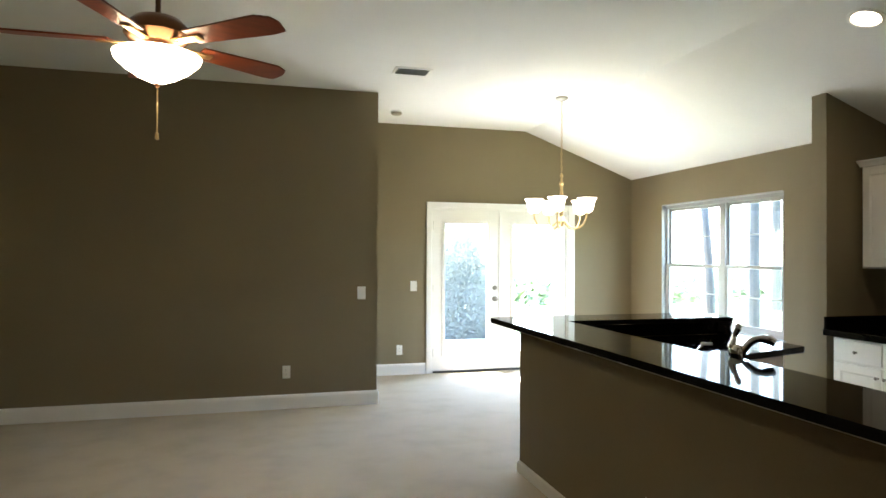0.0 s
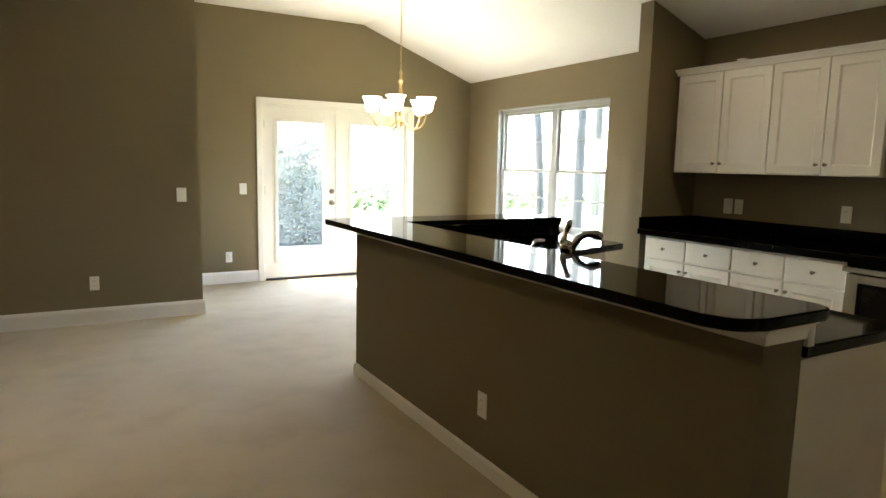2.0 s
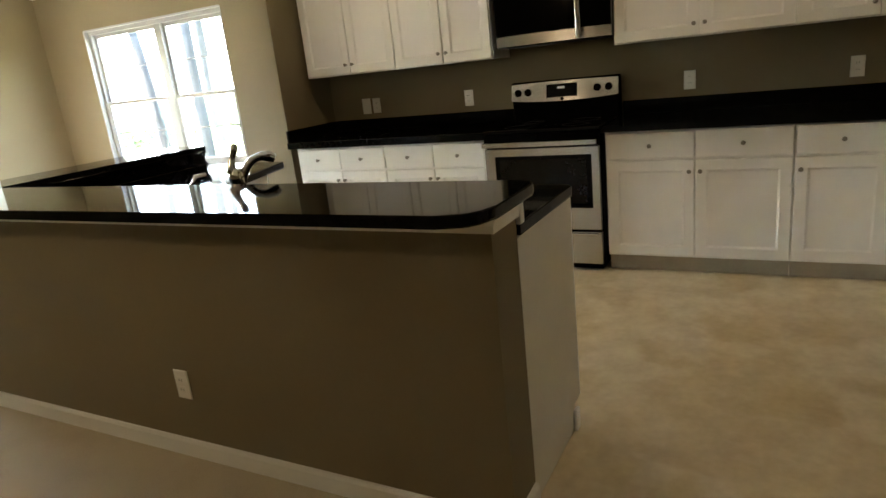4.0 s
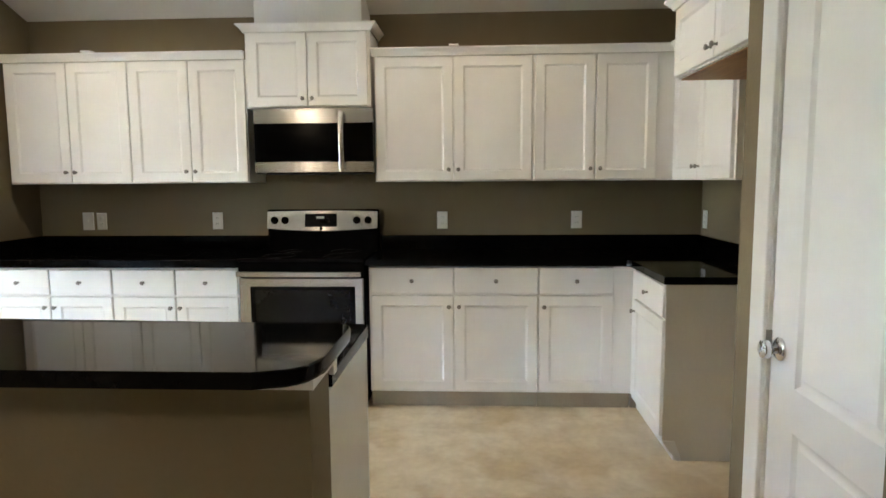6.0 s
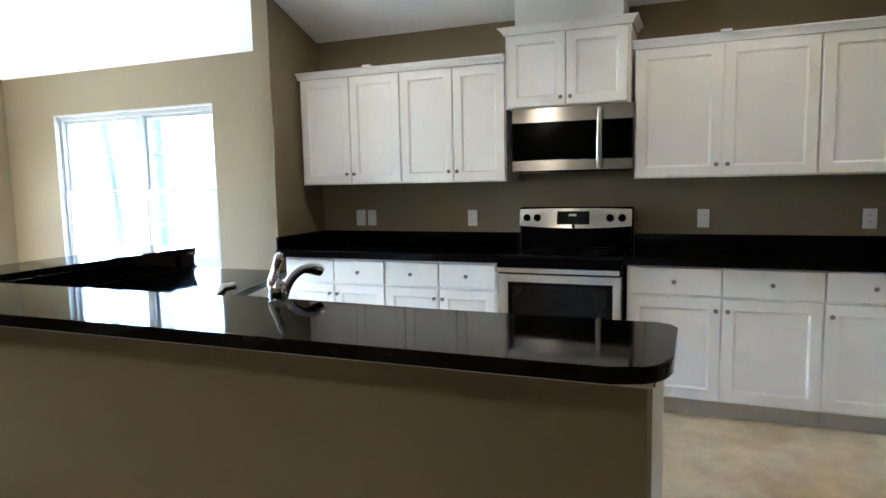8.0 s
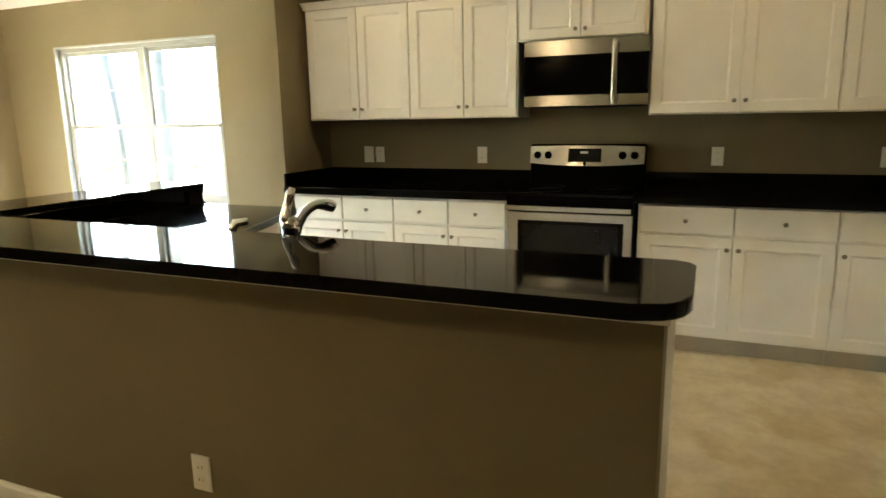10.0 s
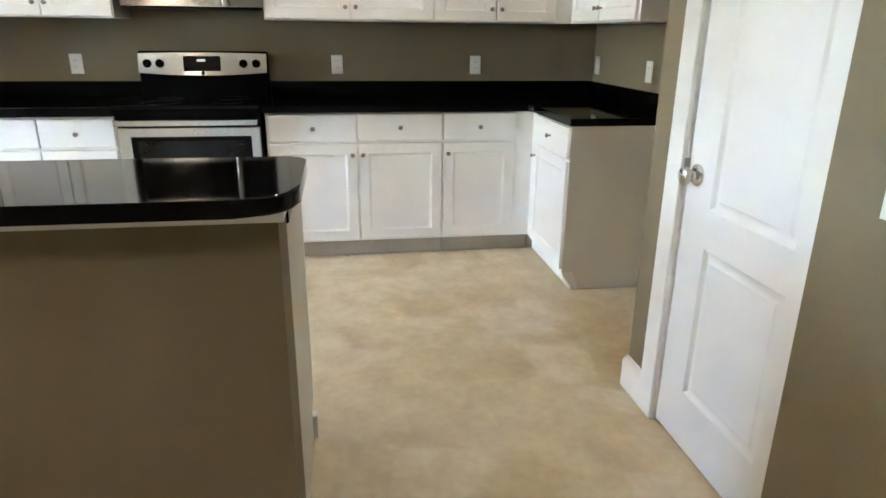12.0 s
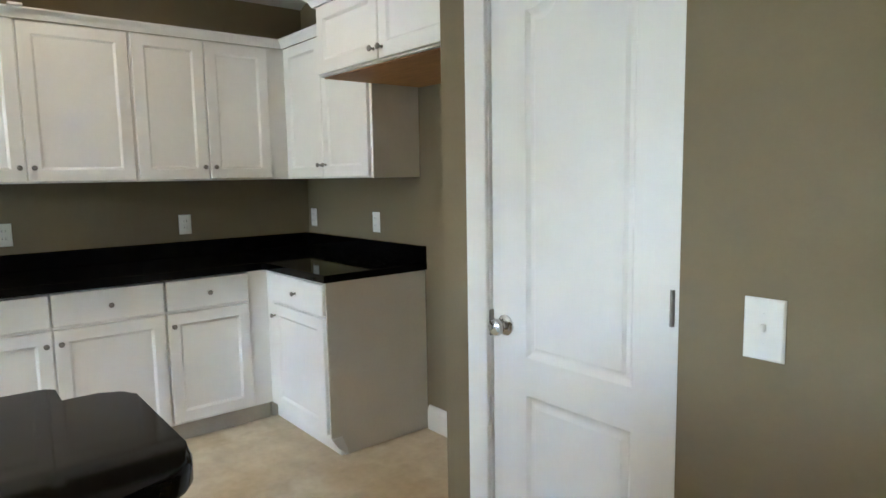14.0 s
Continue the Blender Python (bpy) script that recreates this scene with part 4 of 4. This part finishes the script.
# ---- chandelier ----
CX, CY = 3.25, 6.16
ch = thing("chandelier", pose(CX, CY, 1.70), "brass chandelier with five lit frosted glass shades", "chandelier")
H = FLAT - 1.70
part("canopy", lathe([(0, H - 0.002), (0.065, H - 0.002), (0.062, H - 0.018), (0.03, H - 0.035), (0, H - 0.04)], 24), NICKEL, ch)
bm = bmesh.new()
k = 0
z = 0.60
while z < H - 0.05:
    ring = []
    for i in range(9):
        q = 2 * math.pi * i / 8
        u, v = 0.010 * math.cos(q), 0.020 * math.sin(q)
        ring.append((u, 0, z + 0.016 + v) if k % 2 else (0, u, z + 0.016 + v))
    tube(ring, 0.0022, 5, bm)
    z += 0.032
    k += 1
part("chain", bm, BRASS, ch, "thin link chain")
part("stem", lathe([(0, 0.05), (0.016, 0.055), (0.028, 0.075), (0.040, 0.10), (0.030, 0.13), (0.016, 0.15), (0.022, 0.20), (0.030, 0.27), (0.022, 0.36), (0.013, 0.44), (0.022, 0.47), (0.026, 0.485), (0.012, 0.50), (0.010, 0.54), (0.018, 0.56), (0.010, 0.58), (0, 0.60)], 20), BRASS, ch)
for i in range(5):
    a = radians(20 + 72 * i)
    ca, sa = math.cos(a), math.sin(a)
    pts = curve((0.025, 0, 0.12), (0.12, 0, -0.02), (0.26, 0, 0.0), (0.275, 0, 0.17), 12)
    arm = part("arm", tube([(p.x * ca, p.x * sa, p.z) for p in pts], 0.008, 8), BRASS, ch)
    m = Matrix.Translation((0.275 * ca, 0.275 * sa, 0.165))
    part("cup", lathe([(0, 0), (0.022, 0.0), (0.030, 0.012), (0.022, 0.022), (0, 0.024)], 16, m), BRASS, arm)
    part("shade", lathe([(0.028, 0.014), (0.052, 0.030), (0.066, 0.065), (0.070, 0.105), (0.080, 0.135), (0.096, 0.158), (0.091, 0.158), (0.075, 0.136), (0.065, 0.106), (0.060, 0.066), (0.047, 0.036), (0.024, 0.02)], 24, m), SHADEGLOW, arm, "lit bell-shaped frosted glass shade")
lamp("chandelier_lamp", "POINT", Matrix.Translation((CX, CY, 2.10)), 0.3, WARM, radius=0.2)

# ---- ceiling fittings ----
slope = math.degrees(math.atan2(FLAT - LOW, EAST - CREASE))
for y in (3.36, 1.20):
    x = 3.93
    d = thing("downlight", pose(x, y, ceil_at(x), 0, slope, 0), "lit recessed downlight in the sloping ceiling", "downlight", "kitchen downlights")
    part("trim_ring", lathe([(0.105, -0.001), (0.105, -0.006), (0.085, -0.012), (0.078, -0.004), (0.078, -0.001)], 32), TRIM, d)
    part("lens", lathe([(0, -0.006), (0.077, -0.006), (0.077, -0.002), (0, -0.002)], 32), BULBGLOW, d, "glowing lamp lens")
    lamp("downlight_lamp", "SPOT", pose(x - 0.01, y, ceil_at(x) - 0.03), 0.36, WARM, radius=0.07, cone=150)

vent = thing("ceiling_vent", pose(1.60, 5.68, FLAT), "grey metal air vent in the ceiling", "vent")
part("frame", boxes((-0.16, 0.16, -0.11, -0.085, -0.010, -0.001), (-0.16, 0.16, 0.085, 0.11, -0.010, -0.001), (-0.16, -0.135, -0.085, 0.085, -0.010, -0.001), (0.135, 0.16, -0.085, 0.085, -0.010, -0.001), bevel=0.002), TRIM, vent)
part("backing", boxes((-0.135, 0.135, -0.085, 0.085, -0.003, -0.001)), SLOT, vent)
for i in range(8):
    sl = bmesh.new()
    box(sl, -0.135, 0.135, -0.009, 0.009, -0.001, 0.001)
    bmesh.ops.transform(sl, matrix=Matrix.Translation((0, -0.075 + i * 0.0214, -0.008)) @ Matrix.Rotation(radians(38), 4, "X"), verts=sl.verts)
    part("slat", sl, FRAME, vent)
det = thing("smoke_detector", pose(1.77, 7.25, FLAT), "white round smoke detector on the ceiling", "smoke detector")
part("base", lathe([(0, -0.001), (0.065, -0.001), (0.065, -0.012), (0, -0.012)], 24), TRIM, det)
part("cover", lathe([(0.058, -0.012), (0.060, -0.028), (0.045, -0.040), (0, -0.042)], 24), KICK, det)

# ---- outdoors ----
solid("ground", boxes((-150, 150, -150, 150, -0.35, -0.14)), GRASS, "dry green lawn around the house", "lawn", kind="structure")
solid("patio", boxes((1.2, 5.6, NORTH + T, 11.2, -0.14, -0.05)), PATIO, "grey concrete patio slab", "patio", kind="structure")


def tree(x, y, height, spread, lean, seed, girth=0.17):
    rnd = random.Random(seed)
    t = thing("tree", pose(x, y, -0.14), "tall grey-barked tree with loose green leaves", "tree", "backyard trees")
    top = Vector((lean[0], lean[1], height))
    trunk = curve((0, 0, -0.1), (0, 0, height * 0.3), top * 0.6, top, 10)
    bm2 = tube(trunk, [girth * (1 - 0.075 * i) for i in range(11)], 10)
    tips = []
    for i in range(9):
        p = trunk[6 + i * 4 // 9]
        a = rnd.uniform(0, 6.28)
        q = p + Vector((math.cos(a) * spread, math.sin(a) * spread, rnd.uniform(0.3, 1.4)))
        c = curve(p, p.lerp(q, 0.3) + Vector((0, 0, 0.3)), p.lerp(q, 0.7) + Vector((0, 0, 0.1)), q, 6)
        tube(c, [0.35 * girth * (1 - 0.13 * k) for k in range(7)], 6, bm2)
        tips += c[3:]
    part("trunk", bm2, BARK, t)
    verts, faces = [], []
    for p in tips + [trunk[-1]] * 3:
        for _ in range(45):
            c = p + Vector((rnd.gauss(0, 0.45), rnd.gauss(0, 0.45), rnd.gauss(0, 0.35)))
            u = Vector((rnd.uniform(-1, 1), rnd.uniform(-1, 1), rnd.uniform(-0.6, 0.6))).normalized()
            w = u.orthogonal().normalized()
            s = rnd.uniform(0.06, 0.13)
            n = len(verts)
            verts += [c - u * s, c + w * s * 0.45, c + u * s, c - w * s * 0.45]
            faces.append((n, n + 1, n + 2, n + 3))
    me = bpy.data.meshes.new("crown")
    me.from_pydata(verts, [], faces)
    me.materials.append(LEAF)
    ob = new("crown", me)
    ob.parent = t
    tagged(ob, "loose green leaves")


for i, (x, y, h, sp, lean, girth) in enumerate((
        (7.60, 8.48, 8.5, 1.5, (0.3, 0.2), 0.10), (6.25, 7.70, 7.5, 1.3, (0.7, 1.9), 0.075), 
        (13.5, 12.5, 10.0, 2.0, (0.4, 0.3), 0.17), (2.6, 16.0, 9.5, 1.9, (-0.4, 0.2), 0.15), (15.0, 16.0, 10.5, 2.0, (0.1, 0.1), 0.17))):
    tree(x, y, h, sp, lean, i, girth)



def thicket(name, x0, x1, y0, y1, height, count, seed, label, leaf=None, size=1.0):
    rnd = random.Random(seed)
    verts, faces = [], []
    for _ in range(count):
        c = Vector((rnd.uniform(x0, x1), rnd.uniform(y0, y1), -0.14 + height * rnd.random() ** 1.4))
        u = Vector((rnd.uniform(-1, 1), rnd.uniform(-1, 1), rnd.uniform(-0.8, 0.8))).normalized()
        w = u.orthogonal().normalized()
        s = rnd.uniform(0.10, 0.24) * size
        n = len(verts)
        verts += [c - u * s, c + w * s * 0.5, c + u * s, c - w * s * 0.5]
        faces.append((n, n + 1, n + 2, n + 3))
    me = bpy.data.meshes.new(name)
    me.from_pydata(verts, [], faces)
    me.materials.append(leaf or LEAF)
    tagged(new(name, me), label, "undergrowth", kind="stuff")


thicket("undergrowth", -6, 18, 19, 23, 0.8, 4000, 5, "tangled green undergrowth behind the lawn")
thicket("undergrowth", 17, 21, -2, 19, 0.7, 3000, 6, "tangled green undergrowth beside the lawn")
# Added leaf mass that stands in for the grey haze behind the left pane.
thicket("haze_leaves", 3.35, 4.50, 11.35, 12.6, 2.3, 45000, 7, "dense added leaf mass, pale grey for the hazy door pane", HAZELEAF, 0.14)
